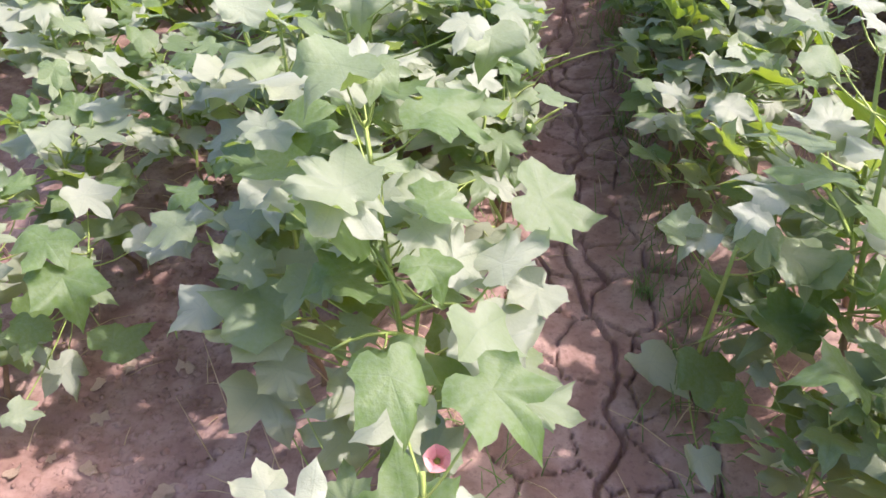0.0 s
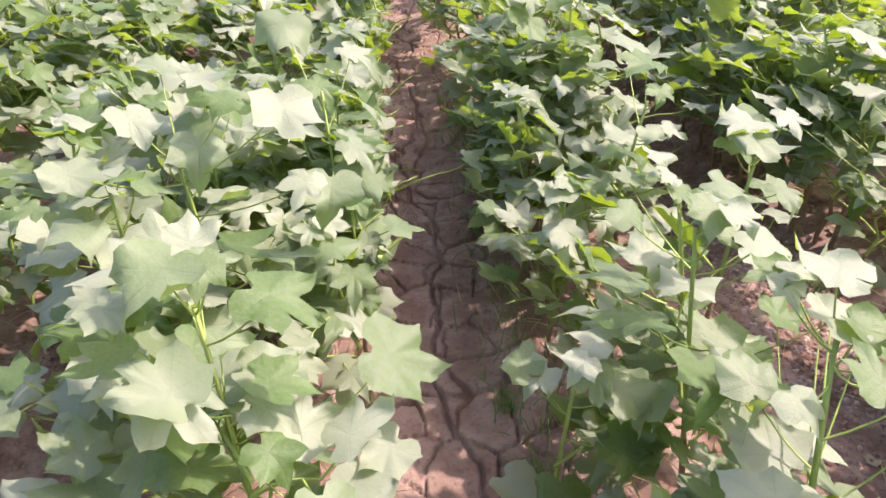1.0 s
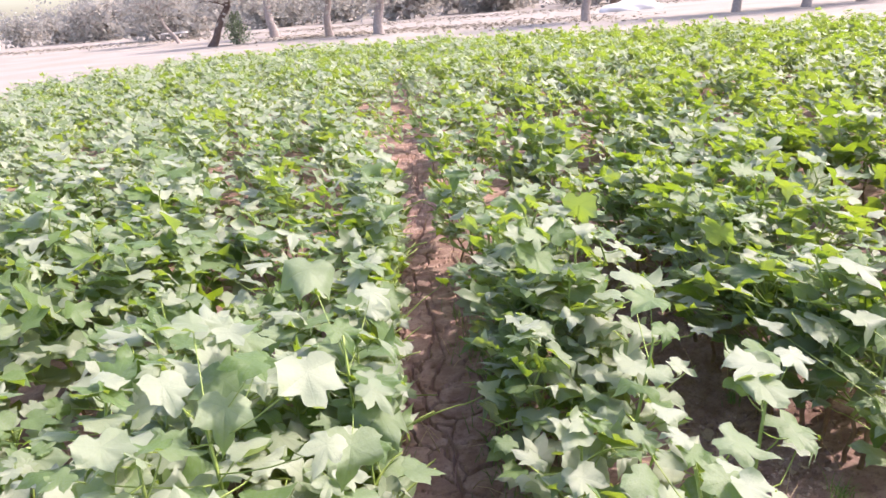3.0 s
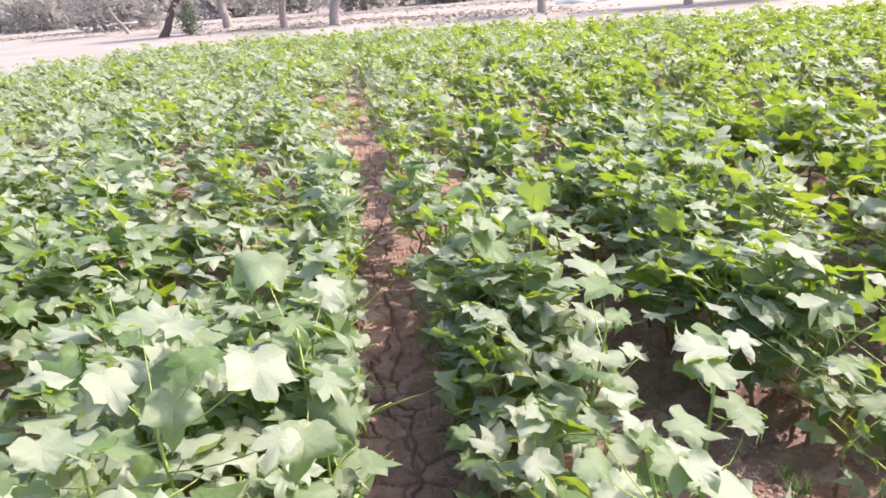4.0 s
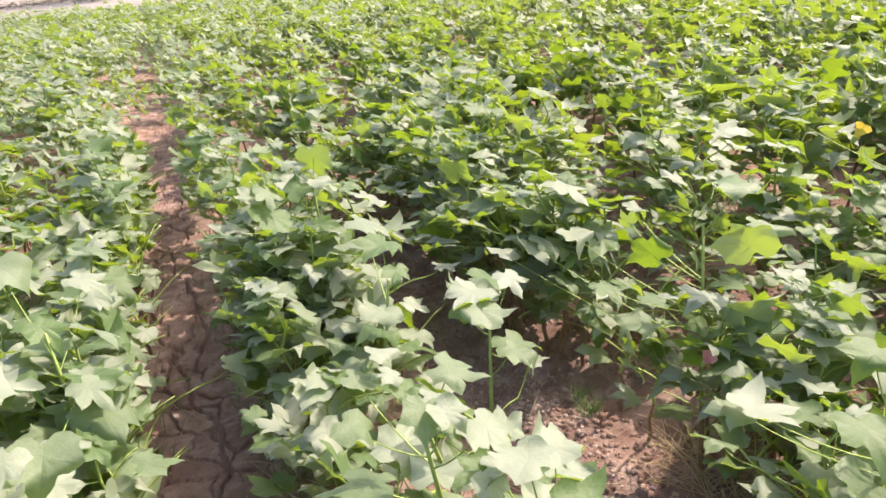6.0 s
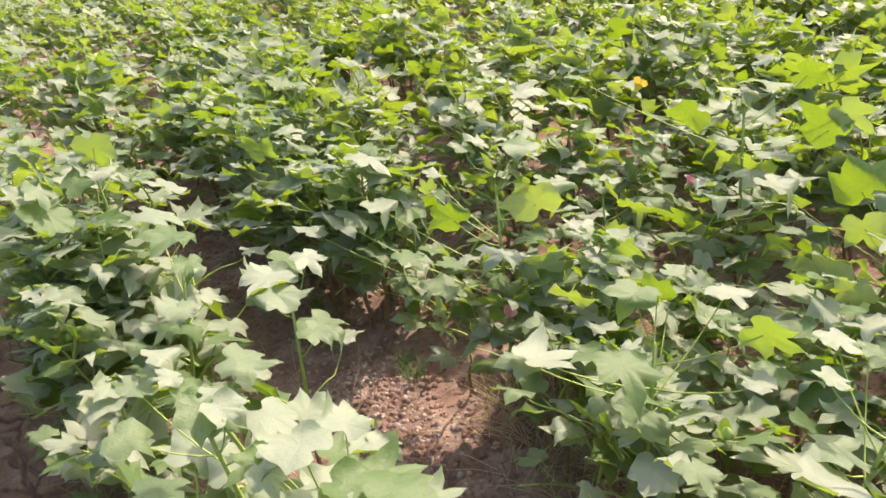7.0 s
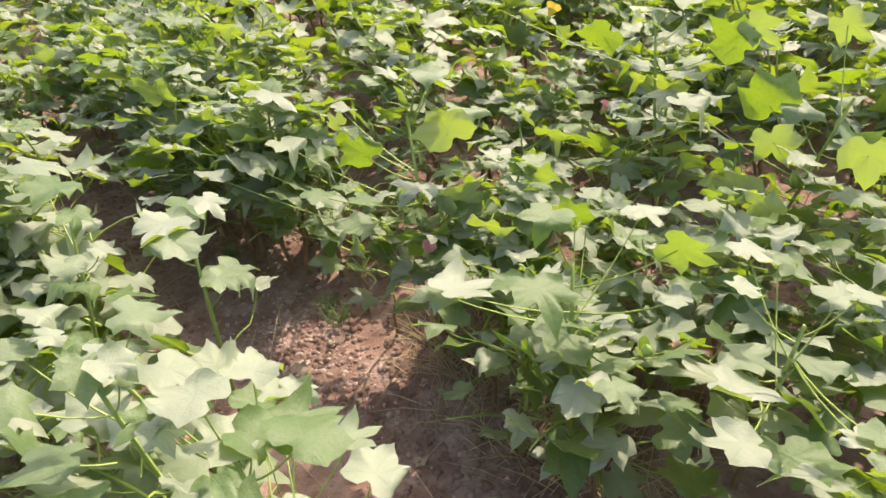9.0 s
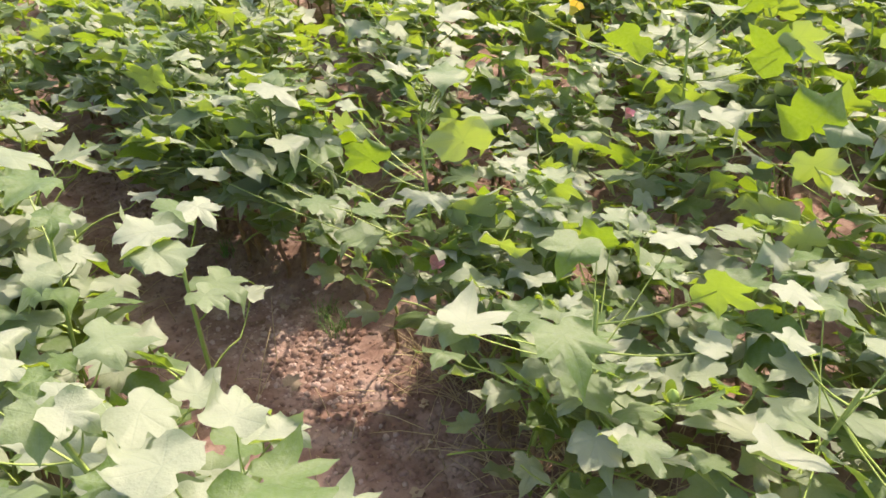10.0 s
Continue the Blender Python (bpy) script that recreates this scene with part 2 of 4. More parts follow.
def boll_mesh(seed, size):
    """An egg-shaped green boll in three toothed bracts."""
    r = random.Random(seed)
    verts, faces = [], []
    n, m = 8, 6
    for i in range(m + 1):
        t = i / m
        rad = size * 0.5 * math.sin(math.pi * min(t * 0.96 + 0.04, 1)) ** 0.8 * (1 - 0.25 * t)
        for k in range(n):
            a = 2 * math.pi * k / n
            verts.append(Vector((rad * math.cos(a), rad * math.sin(a), size * 1.25 * t)))
    for i in range(m):
        for k in range(n):
            faces.append((i * n + k, i * n + (k + 1) % n, (i + 1) * n + (k + 1) % n, (i + 1) * n + k))
    boll, bracts = mesh_of("boll", verts, faces, [BOLL]), []
    for b in range(3):
        a0 = b * 2.094 + r.uniform(-0.2, 0.2)
        verts, faces, start, rows = [], [], 0, 4
        for i in range(rows):
            t = i / (rows - 1)
            for j, s in enumerate((-1, -0.35, 0.35, 1)):
                w = 0.95 * (1 - 0.55 * t)
                a = a0 + s * w
                rad = size * (0.42 + 0.28 * t + 0.05 * abs(s))
                z = size * (1.15 * t - 0.05) + (size * 0.3 if i == rows - 1 and j in (1, 2) else 0)
                verts.append(Vector((rad * math.cos(a), rad * math.sin(a), z)))
        for i in range(rows - 1):
            for j in range(3):
                a = start + i * 4 + j
                faces.append((a, a + 1, a + 5, a + 4))
        bracts.append(mesh_of("bract", verts, faces, [LEAF], [(v.x * 8, v.z * 8 - 0.3) for v in verts]))
    return boll, bracts


def flower_mesh(material, size):
    """A half-rolled cotton flower: a green cup and five overlapping petals."""
    verts, faces = [], []
    tube(verts, faces, [Vector((0, 0, -0.35 * size)), Vector((0, 0, -0.1 * size)), Vector((0, 0, 0.25 * size))], [0.08 * size, 0.2 * size, 0.26 * size], 7)
    cup, petals = mesh_of("flower", verts, faces, [STEM]), []
    for p in range(5):
        a0, start = p * 1.2566, 0
        verts, faces = [], []
        for i in range(4):
            t = i / 3
            for s in (-1, 0, 1):
                a = a0 + s * 0.62
                rad = size * (0.12 + 0.5 * t * t + 0.06 * abs(s) * t)
                verts.append(Vector((rad * math.cos(a), rad * math.sin(a), size * (1.2 * t - 0.12 * abs(s) * t))))
        for i in range(3):
            for j in range(2):
                a = start + i * 3 + j
                faces.append((a, a + 1, a + 4, a + 3))
        petals.append(mesh_of("petal", verts, faces, [material]))
    return cup, petals


BOLLS = [boll_mesh(7 + k, 0.021 + 0.003 * k) for k in range(3)]
PINK_FLOWER, YELLOW_FLOWER = flower_mesh(PINK, 0.027), flower_mesh(YELLOW, 0.045)
PLANT_LABEL = "leafy green cotton plant with dusty lobed leaves, rooted in dry soil"


def leaf_pose(at, tip, normal, narrow=1.0):
    """The pose of a blade whose stalk joins at `at` and whose middle lobe ends at `tip`."""
    at, tip = Vector(at), Vector(tip)
    return Matrix.Translation(at) @ frame_on(tip - at, normal) @ Matrix.Diagonal((narrow, 1, 1, 1)) @ Matrix.Scale((tip - at).length, 4)


def grown(seed, height, reach=0.30, lean=(0.0, 0.0)):
    """The layout of one plant about its foot: stalks as (points, radii, woody) and leaves as (joint, tip, normal), bolls as joints."""
    r = random.Random(seed)
    stalks, leaves, bolls = [], [], []
    top = Vector((lean[0] + r.uniform(-0.05, 0.05), lean[1] + r.uniform(-0.05, 0.05), height))
    main = bend((0, 0, -0.03), top, 0, 9)
    main = [p + Vector((0.012 * math.sin(3.1 * i + seed), 0.012 * math.cos(2.3 * i + seed), 0)) * (i > 0) for i, p in enumerate(main)]
    stalks.append((main[:4], [0.0078, 0.0072, 0.0067, 0.0062], True))
    stalks.append((main[3:], [0.0062 - 0.0006 * i for i in range(6)], False))

    def on_main(z):
        f = min(max(z / height, 0), 1) * 8
        i = min(int(f), 7)
        return main[i].lerp(main[i + 1], f - i)

    def leaf(a, root, stalk, size, lift):
        """A leaf on its stalk, going out from root at bearing a."""
        out = Vector((math.cos(a), math.sin(a), 0))
        joint = root + out * stalk * math.cos(lift) + Vector((0, 0, stalk * math.sin(lift)))
        normal = (SUN_DIR * 0.42 + Vector((0, -0.05, 0.62)) + Vector((r.gauss(0, 0.24), r.gauss(0, 0.24), 0))).normalized()
        if r.random() < 0.15:  # tipped up towards the sun
            normal = (normal + Vector((r.uniform(0.4, 1.3), r.uniform(-0.4, 0.8), -0.2))).normalized()
        way = (out - normal * out.dot(normal)).normalized() + Vector((0, 0, -r.uniform(-0.16, 0.22)))
        way.normalize()
        leaves.append((joint, joint + way * size, normal))
        stalks.append((bend(root, joint - Vector((0, 0, 0.004)), -0.006, 4), [0.0022, 0.0019, 0.0017, 0.0015], False))

    a, z = r.uniform(0, 6.28), 0.16
    while z < height - 0.02:
        t = z / height
        root = on_main(z)
        a += 2.36 + r.uniform(-0.3, 0.3)
        length = reach * (1.05 - 0.95 * t) * r.uniform(0.7, 1.2)
        if length > 0.09 and t < 0.86:
            end = root + Vector((math.cos(a) * length, math.sin(a) * length, length * r.uniform(0.25, 0.75)))
            limb = bend(root, end, 0.015, 5)
            stalks.append((limb, [0.0040, 0.0036, 0.0031, 0.0026, 0.002], t < 0.2))
            many = 3 if length < 0.17 else 4
            for j in range(many):
                p = limb[(4, 3, 1, 2)[j]]
                leaf(a + (-1) ** j * (0.25 + 0.75 * (j > 0)) + r.uniform(-0.4, 0.4), p, r.uniform(0.04, 0.10), r.uniform(0.054, 0.086), r.uniform(0.1, 0.9))
                if r.random() < 0.06:
                    bolls.append((p, a + r.uniform(-1, 1)))
        leaf(a + r.uniform(-0.4, 0.4) + 0.5, root, r.uniform(0.07, 0.13) * (1.15 - 0.45 * t), r.uniform(0.072, 0.104) * (1.05 - 0.35 * max(0, t - 0.6)), r.uniform(0.35, 0.9))
        z += r.uniform(0.031, 0.044) * (1.1 - 0.25 * t)
    for j in range(4):
        leaf(a + j * 1.6, main[-1], r.uniform(0.02, 0.05), r.uniform(0.035, 0.06), r.uniform(0.5, 1.1))
    return stalks, leaves, bolls


def cotton_plant(layout, seed, flowers=(), label=PLANT_LABEL):
    """One plant with its branched stem and each leaf and boll as a part."""
    stalks, leaves, bolls = layout
    r = random.Random(seed)
    plant = tagged(new("cotton_plant"), label, "cotton plant", "cotton plants in the rows")
    verts, faces, index = [], [], []
    for points, radii, woody in stalks:
        tube(verts, faces, points, radii, 5 if woody else 3)
        index += [1 if woody else 0] * (len(faces) - len(index))
    part("stem", mesh_of("stem", verts, faces, [STEM, WOODY], None, index), plant)
    for joint, tip, normal in leaves:
        part("leaf", r.choice(LEAF_MESHES), plant, leaf_pose(joint, tip, normal, r.uniform(0.82, 1.0)))
    for joint, a in bolls:
        m = Matrix.Translation(joint) @ pose(0, 0, 0, r.uniform(-35, 35), r.uniform(-35, 35), math.degrees(a))
        egg, bracts = r.choice(BOLLS)
        boll = part("boll", egg, plant, m, "green unopened boll in leafy bracts")
        for bract in bracts:
            part("bract", bract, boll)
    for at, mesh in flowers:
        cup, petals = mesh
        flower = part("flower", cup, plant, Matrix.Translation(at) @ pose(0, 0, 0, 25, 10, 0), "small half-open cotton flower")
        for petal in petals:
            part("petal", petal, flower)
    return plant


# ---- ground: one sheet with low ridges, a cracked furrow and crumbly clods ----
ROW_GAP, FIRST_ROW = 0.93, -0.375


def skew(y):
    """How far the rows have drifted to the left by y: they run a little off the y axis."""
    return 0.048 * (y - 0.9)


def open_furrow(y):
    """Middle and half width of the bare strip between the two nearest rows."""
    mid = np.interp(y, (0.5, 0.9, 1.3, 2.5, 4.0, 5.4, 7.0, 10.6, 17.0), (0.16, 0.13, 0.06, 0.005, -0.05, -0.085, -0.15, -0.33, -0.67))
    half = np.interp(y, (0.5, 0.9, 1.3, 2.5, 4.0, 5.4, 7.0, 17.0), (0.08, 0.09, 0.085, 0.075, 0.055, 0.035, 0.025, 0.02))
    return mid, half


def in_outline(x, y, outline):
    hit = False
    for (x0, y0), (x1, y1) in zip(outline, outline[1:] + outline[:1]):
        if (y0 > y) != (y1 > y) and x < x0 + (y - y0) / (y1 - y0) * (x1 - x0):
            hit = not hit
    return hit


# bare soil between the rows; leaves over it are cleared to fit the camera's view, and along the sun's way for
# SUNNY_CLODS
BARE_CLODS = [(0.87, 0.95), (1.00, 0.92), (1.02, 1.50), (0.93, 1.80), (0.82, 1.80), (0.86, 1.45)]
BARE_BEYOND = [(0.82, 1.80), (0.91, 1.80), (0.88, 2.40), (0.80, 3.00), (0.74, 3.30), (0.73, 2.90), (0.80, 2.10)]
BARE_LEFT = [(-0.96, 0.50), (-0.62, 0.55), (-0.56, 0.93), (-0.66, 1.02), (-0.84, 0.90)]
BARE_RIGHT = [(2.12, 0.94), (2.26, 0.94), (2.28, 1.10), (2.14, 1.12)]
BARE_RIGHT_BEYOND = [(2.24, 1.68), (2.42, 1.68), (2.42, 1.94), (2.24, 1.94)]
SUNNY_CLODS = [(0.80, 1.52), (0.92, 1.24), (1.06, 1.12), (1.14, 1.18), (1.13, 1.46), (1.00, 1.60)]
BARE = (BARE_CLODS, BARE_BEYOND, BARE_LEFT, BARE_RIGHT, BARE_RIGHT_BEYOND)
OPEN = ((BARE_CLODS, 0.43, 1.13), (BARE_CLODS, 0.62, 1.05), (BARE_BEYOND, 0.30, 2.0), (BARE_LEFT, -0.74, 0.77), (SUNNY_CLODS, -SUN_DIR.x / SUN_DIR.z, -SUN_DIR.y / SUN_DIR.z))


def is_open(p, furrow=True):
    """True where leaves are cleared: over the cracked furrow and along lines of sight or sun to bare soil."""
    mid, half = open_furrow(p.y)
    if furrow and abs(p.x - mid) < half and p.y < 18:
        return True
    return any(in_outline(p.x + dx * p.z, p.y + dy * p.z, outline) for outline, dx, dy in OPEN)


def on_bare(x, y):
    mid, half = open_furrow(y)
    return abs(x - mid) < half + 0.05 or any(in_outline(x, y, outline) for outline in BARE)


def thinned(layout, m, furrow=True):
    """The layout without the leaves that would cover the furrow or block view or sun to bare soil, by the plant's pose
    m.
    """
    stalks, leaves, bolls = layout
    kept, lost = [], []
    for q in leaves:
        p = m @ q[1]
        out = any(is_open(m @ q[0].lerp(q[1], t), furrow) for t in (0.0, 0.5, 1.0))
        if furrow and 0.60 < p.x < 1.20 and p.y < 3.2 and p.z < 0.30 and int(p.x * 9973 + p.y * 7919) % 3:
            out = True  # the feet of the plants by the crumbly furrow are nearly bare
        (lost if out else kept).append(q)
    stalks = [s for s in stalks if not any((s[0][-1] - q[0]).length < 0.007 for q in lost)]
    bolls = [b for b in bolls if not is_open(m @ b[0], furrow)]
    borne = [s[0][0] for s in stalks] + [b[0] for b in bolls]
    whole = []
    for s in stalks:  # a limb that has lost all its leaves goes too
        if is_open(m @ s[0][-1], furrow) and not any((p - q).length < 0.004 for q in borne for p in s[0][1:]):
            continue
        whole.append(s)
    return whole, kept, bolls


def value_noise(x, y, seed):
    """Smooth noise from 0 to 1 on arrays."""
    xi, yi = np.floor(x).astype(np.int64), np.floor(y).astype(np.int64)
    fx, fy = x - xi, y - yi
    fx, fy = fx * fx * (3 - 2 * fx), fy * fy * (3 - 2 * fy)

    def at(i, j):
        h = (i * 374761393 + j * 668265263 + seed * 2147483647) & 0x7FFFFFFF
        h = ((h ^ (h >> 13)) * 1274126177) & 0x7FFFFFFF
        return ((h ^ (h >> 16)) & 0xFFFF) / 65535.0

    return (at(xi, yi) * (1 - fx) + at(xi + 1, yi) * fx) * (1 - fy) + (at(xi, yi + 1) * (1 - fx) + at(xi + 1, yi + 1) * fx) * fy


def crack_depth(x, y):
    """How deep the mud is split: cell walls of drying plates, 0 to 1."""
    wx = x + 0.05 * (value_noise(x * 9, y * 9, 5) - 0.5) + 0.012 * (value_noise(x * 40, y * 40, 6) - 0.5)
    wy = y + 0.05 * (value_noise(x * 9, y * 9, 7) - 0.5) + 0.012 * (value_noise(x * 40, y * 40, 8) - 0.5)
    size = 0.13
    gx, gy = np.floor(wx / size).astype(np.int64), np.floor(wy / size).astype(np.int64)
    best, second = np.full(x.shape, 9.0), np.full(x.shape, 9.0)
    for i in range(-2, 3):
        for j in range(-2, 3):
            cx, cy = gx + i, gy + j
            jx = value_noise(cx * 1.0, cy * 1.0, 21)
            jy = value_noise(cx * 1.0, cy * 1.0, 22)
            d = np.hypot((cx + 0.1 + 0.8 * jx) * size - wx, (cy + 0.1 + 0.8 * jy) * size - wy)
            second = np.minimum(second, np.maximum(best, d))
            best = np.minimum(best, d)
    width = 0.0020 + 0.0050 * value_noise(x * 5, y * 5, 9) ** 2
    cells = np.clip(1.5 - (second - best) / width, 0, 1)
    line = np.abs(x - 0.085 - 0.12 * (value_noise(y * 3.3, y * 0, 31) - 0.5) - 0.05 * (value_noise(y * 11, y * 0, 32) - 0.5) - 0.012 * (value_noise(y * 45, y * 0, 33) - 0.5))
    return np.maximum(cells, np.clip(1.6 - line / 0.0042, 0, 1))


def ground_height(x0, y):
    x = x0 + np.where(y > 9, np.clip(skew(y), -1, 1.2), 0.10 - open_furrow(y)[0])
    inside = np.clip((22 - y) / 3, 0, 1) * np.clip((x + 8) / 1.5, 0, 1)
    row = np.cos((x - FIRST_ROW) / ROW_GAP * 2 * math.pi)
    z = 0.028 * (row + 1) * inside + 0.03 * (value_noise(x * 2.1, y * 2.1, 1) - 0.5) + 0.016 * (value_noise(x * 9, y * 9, 2) - 0.5) * np.clip(np.abs(x - 0.10) / 0.3, 0.25, 1)
    z += 0.9 * (value_noise(x * 0.03, y * 0.03, 3) - 0.5) * np.clip((np.hypot(x, y) - 40) / 60, 0, 1)
    clod = value_noise(x * 32, y * 32, 4) * value_noise(x * 75, y * 75, 14)
    wet = np.clip(1 - np.abs(x - 0.10) / 0.30, 0, 1) ** 0.5
    z += 0.020 * (clod - 0.25) * (1 - wet) * inside
    z -= 0.028 * crack_depth(x, y) * np.clip(wet * 2.2 - 0.5, 0, 1) * np.clip((9 - y) / 4, 0, 1)
    return z


def lines(*stretches):
    out = []
    for a, b, step in stretches:
        out += list(np.arange(a, b - step * 0.4, step))
    return out


far_out = [6.5, 8, 10, 13, 17, 23, 31, 42, 60, 90, 140, 220, 380, 700, 1400, 2500]
gx = np.array([-v for v in reversed(far_out)] + lines((-5, -1.5, 0.10), (-1.5, -0.30, 0.020), (-0.30, -0.22, 0.010), (-0.22, 0.36, 0.0042), (0.36, 0.38, 0.010), (0.38, 2.6, 0.020), (2.6, 5.2, 0.10)) + far_out)
gy = np.array([-v for v in reversed(far_out[3:])] + lines((-8, -0.5, 0.4), (-0.5, 0.5, 0.025), (0.5, 2.3, 0.006), (2.3, 4.2, 0.013), (4.2, 5.5, 0.025), (5.5, 9, 0.06), (9, 24, 0.25)) + [24, 26, 29, 33, 38, 45, 55] + far_out[8:])
X, Y = np.meshgrid(gx, gy)
Z = ground_height(X, Y)
me = bpy.data.meshes.new("ground")
nx, ny = len(gx), len(gy)
me.vertices.add(nx * ny)
me.vertices.foreach_set("co", np.stack([X, Y, Z], -1).astype(np.float32).ravel())
a = (np.arange(ny - 1)[:, None] * nx + np.arange(nx - 1)[None, :]).ravel()
quads = np.stack([a, a + 1, a + nx + 1, a + nx], -1).astype(np.int32)
me.loops.add(quads.size)
me.polygons.add(len(quads))
me.loops.foreach_set("vertex_index", quads.ravel())
me.polygons.foreach_set("loop_start", np.arange(0, quads.size, 4, dtype=np.int32))
me.polygons.foreach_set("use_smooth", np.ones(len(quads), dtype=bool))
me.materials.append(SOIL)
me.update(calc_edges=True)
me.validate()
tagged(new("ground", me), "dry reddish-brown field soil, cracked and crumbly in the furrows", "ground", kind="structure")


def soil_at(x, y):
    """The ground's height at a place, between the sheet's nearest points."""
    i = min(max(int(np.searchsorted(gx, x)) - 1, 0), nx - 2)
    j = min(max(int(np.searchsorted(gy, y)) - 1, 0), ny - 2)
    u, w = (x - gx[i]) / (gx[i + 1] - gx[i]), (y - gy[j]) / (gy[j + 1] - gy[j])
    return float((Z[j, i] * (1 - u) + Z[j, i + 1] * u) * (1 - w) + (Z[j + 1, i] * (1 - u) + Z[j + 1, i + 1] * u) * w)


# ---- cotton rows ----
FIELD = [(-6.9, -6.0), (-6.9, 13.0), (-5.4, 17.2), (-3.8, 18.0), (0.0, 17.8), (3.7, 15.2), (5.8, 14.2), (9.5, 12.0), (14.0, 9.0), (14.0, -6.0)]


def in_field(x, y):
    return in_outline(x, y, FIELD)


def hero_plant(fx, fy, leaves, flowers=()):
    """A plant by the path whose upper leaves are placed and turned to fit the camera's view; the undergrowth below them
    is grown.
    """
    seed = int(1000 + 100 * fx + 37 * fy * 10)
    foot = Vector((fx, fy, soil_at(fx, fy)))
    placed = [(Vector(q[:3]) - foot, Vector(q[:3]) + Vector(q[3:6]) * (0.76 if fx < 0.1 else 0.68) - foot, Vector((q[6], q[7], -1)) if math.hypot(q[6], q[7]) > 1.4 else Vector((q[6] * 0.35 + 0.12, q[7] * 0.35, 1))) for q in leaves]
    crown = [p[0] for p in placed if p[0].z > max(q[0].z for q in placed) - 0.15]
    top = sum(crown, Vector()) / len(crown) - Vector((0, 0, 0.03))
    stalks, low, bolls = grown(seed, max(0.42, top.z - 0.06), 0.24, (top.x * 0.9, top.y * 0.9))
    main = bend((0, 0, -0.03), top, 0, 7)
    stalks = [s for s in stalks[2:] if max(p.z for p in s[0]) < top.z - 0.10]
    low = [q for q in low if q[0].z < top.z - 0.09 and min((q[0] - p[0]).length for p in placed) > 0.05]
    if fx > 0.9:
        low = [q for k, q in enumerate(low) if q[0].z > 0.34 or k % 5 < 2]
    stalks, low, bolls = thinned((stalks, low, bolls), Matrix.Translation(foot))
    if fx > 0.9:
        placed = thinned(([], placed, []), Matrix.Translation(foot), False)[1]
    stalks.append((main[:3], [0.0070, 0.0066, 0.0060], True))
    stalks.append((main[2:], [0.0060, 0.0055, 0.0050, 0.0044, 0.0036], False))
    for joint, tip, normal in placed:
        z = max(0.06, min(joint.z - 0.05, top.z)) - 0.25 * Vector((joint.x - top.x, joint.y - top.y)).length
        root = main[0].lerp(main[-1], max(0.1, min(1.0, z / top.z)))
        stalks.append((bend(root, joint - Vector((0, 0, 0.005)), -0.012, 5), [0.0020, 0.0018, 0.0016, 0.0014, 0.0013], False))
    label = "cotton plant with pale dusty leaves beside the cracked furrow" if fx < 0.55 else "cotton plant with sunlit lime-green leaves beside the crumbly furrow"
    if fx < -1:
        label = "low cotton plant with grey-green dusty leaves in its neighbours' shade"
    if len(flowers) == 1:
        label = "cotton plant with dusty lobed leaves and one pink flower"
    if len(flowers) == 2:
        label = "tall cotton plant with backlit leaves, yellow and pink flowers"
    ob = cotton_plant((stalks, placed + low, [b for b in bolls if b[0].z < top.z - 0.1]), seed, [(Vector(at) - foot, mesh) for at, mesh in flowers], label)
    ob.matrix_basis = Matrix.Translation(foot)


HERO_SPOTS = [(0.50, 2.04, 0.15), (-0.20, 0.62, 0.17), (-0.14, 0.30, 0.17), (-0.36, 1.16, 0.17), (-0.14, 1.40, 0.17), (0.26, 0.86, 0.17), (0.50, 0.82, 0.17), (0.52, 0.46, 0.17), (0.68, 1.25, 0.17), (0.60, 1.08, 0.17), (1.08, 0.62, 0.17), (1.34, 0.42, 0.17), (1.18, 1.12, 0.17), (1.85, 0.74, 0.17), (0.45, 1.45, 0.17), (1.98, 1.05, 0.17), (-1.14, 1.02, 0.17), (-1.22, 1.42, 0.17), (0.42, 1.02, 0.17)]

r = random.Random(42)
spots = []
for k in [0.5 * q for q in range(-16, 36)]:
    y = -2.6 + r.uniform(0, 0.3)
    while y < 20:
        spread = 0.08 + 0.27 * min(max((y - 1.5) / 2.0, 0), 1)
        x = FIRST_ROW + k * ROW_GAP + r.uniform(-spread, spread)
        if k in (0, 1):
            shut = 0.07 * min(max((y - 1.3) / 1.2, 0), 1) + 0.17 * min(max((y - 3.2) / 2.0, 0), 1)
            near_b = 0.42 + r.uniform(-0.10, 0.16) if 1.05 < y < 3.2 else x
            x = min(x, -0.14 + shut) if k == 0 else max(min(x, near_b), 0.29 - shut)
        if y > 2.5 and k in (0, 1):
            inward = 0.6 * r.random() ** 1.6 + 0.03 * min(max((y - 4) / 2, 0), 1)
            x = open_furrow(y)[0] + skew(y) + (-0.12 - inward if k == 0 else 0.13 + inward)
        if y < 2.6 and k in (1, 2):
            x = min(x + 0.05, 0.78) if k == 1 else 1.30 + r.uniform(-0.20, 0.24)
        x -= skew(y)
        if k != int(k) and not ((k < 0 and y > 1.9) or (k == 1.5 and y > 3.0) or (k > 2 and y > 1.3)):
            y += 0.3
            continue
        if k == 1 and -0.5 < y < 0.95:
            y += 0.2
            continue
        if in_field(x, y) and not (-0.55 < y < 0.55 and -0.75 < x < 0.75):
            spots.append((x, y))
        y += (r.uniform(0.09, 0.15) if k == 2 and 0 < y < 2.6 else r.uniform(0.17, 0.27)) if y < 4 else r.uniform(0.20, 0.30)
spots = [s for s in spots if all(math.hypot(s[0] - hx, s[1] - hy) > hr * (0.75 if hx > 1 else 1) for hx, hy, hr in HERO_SPOTS)]
spots = [s for s in spots if not on_bare(*s)]
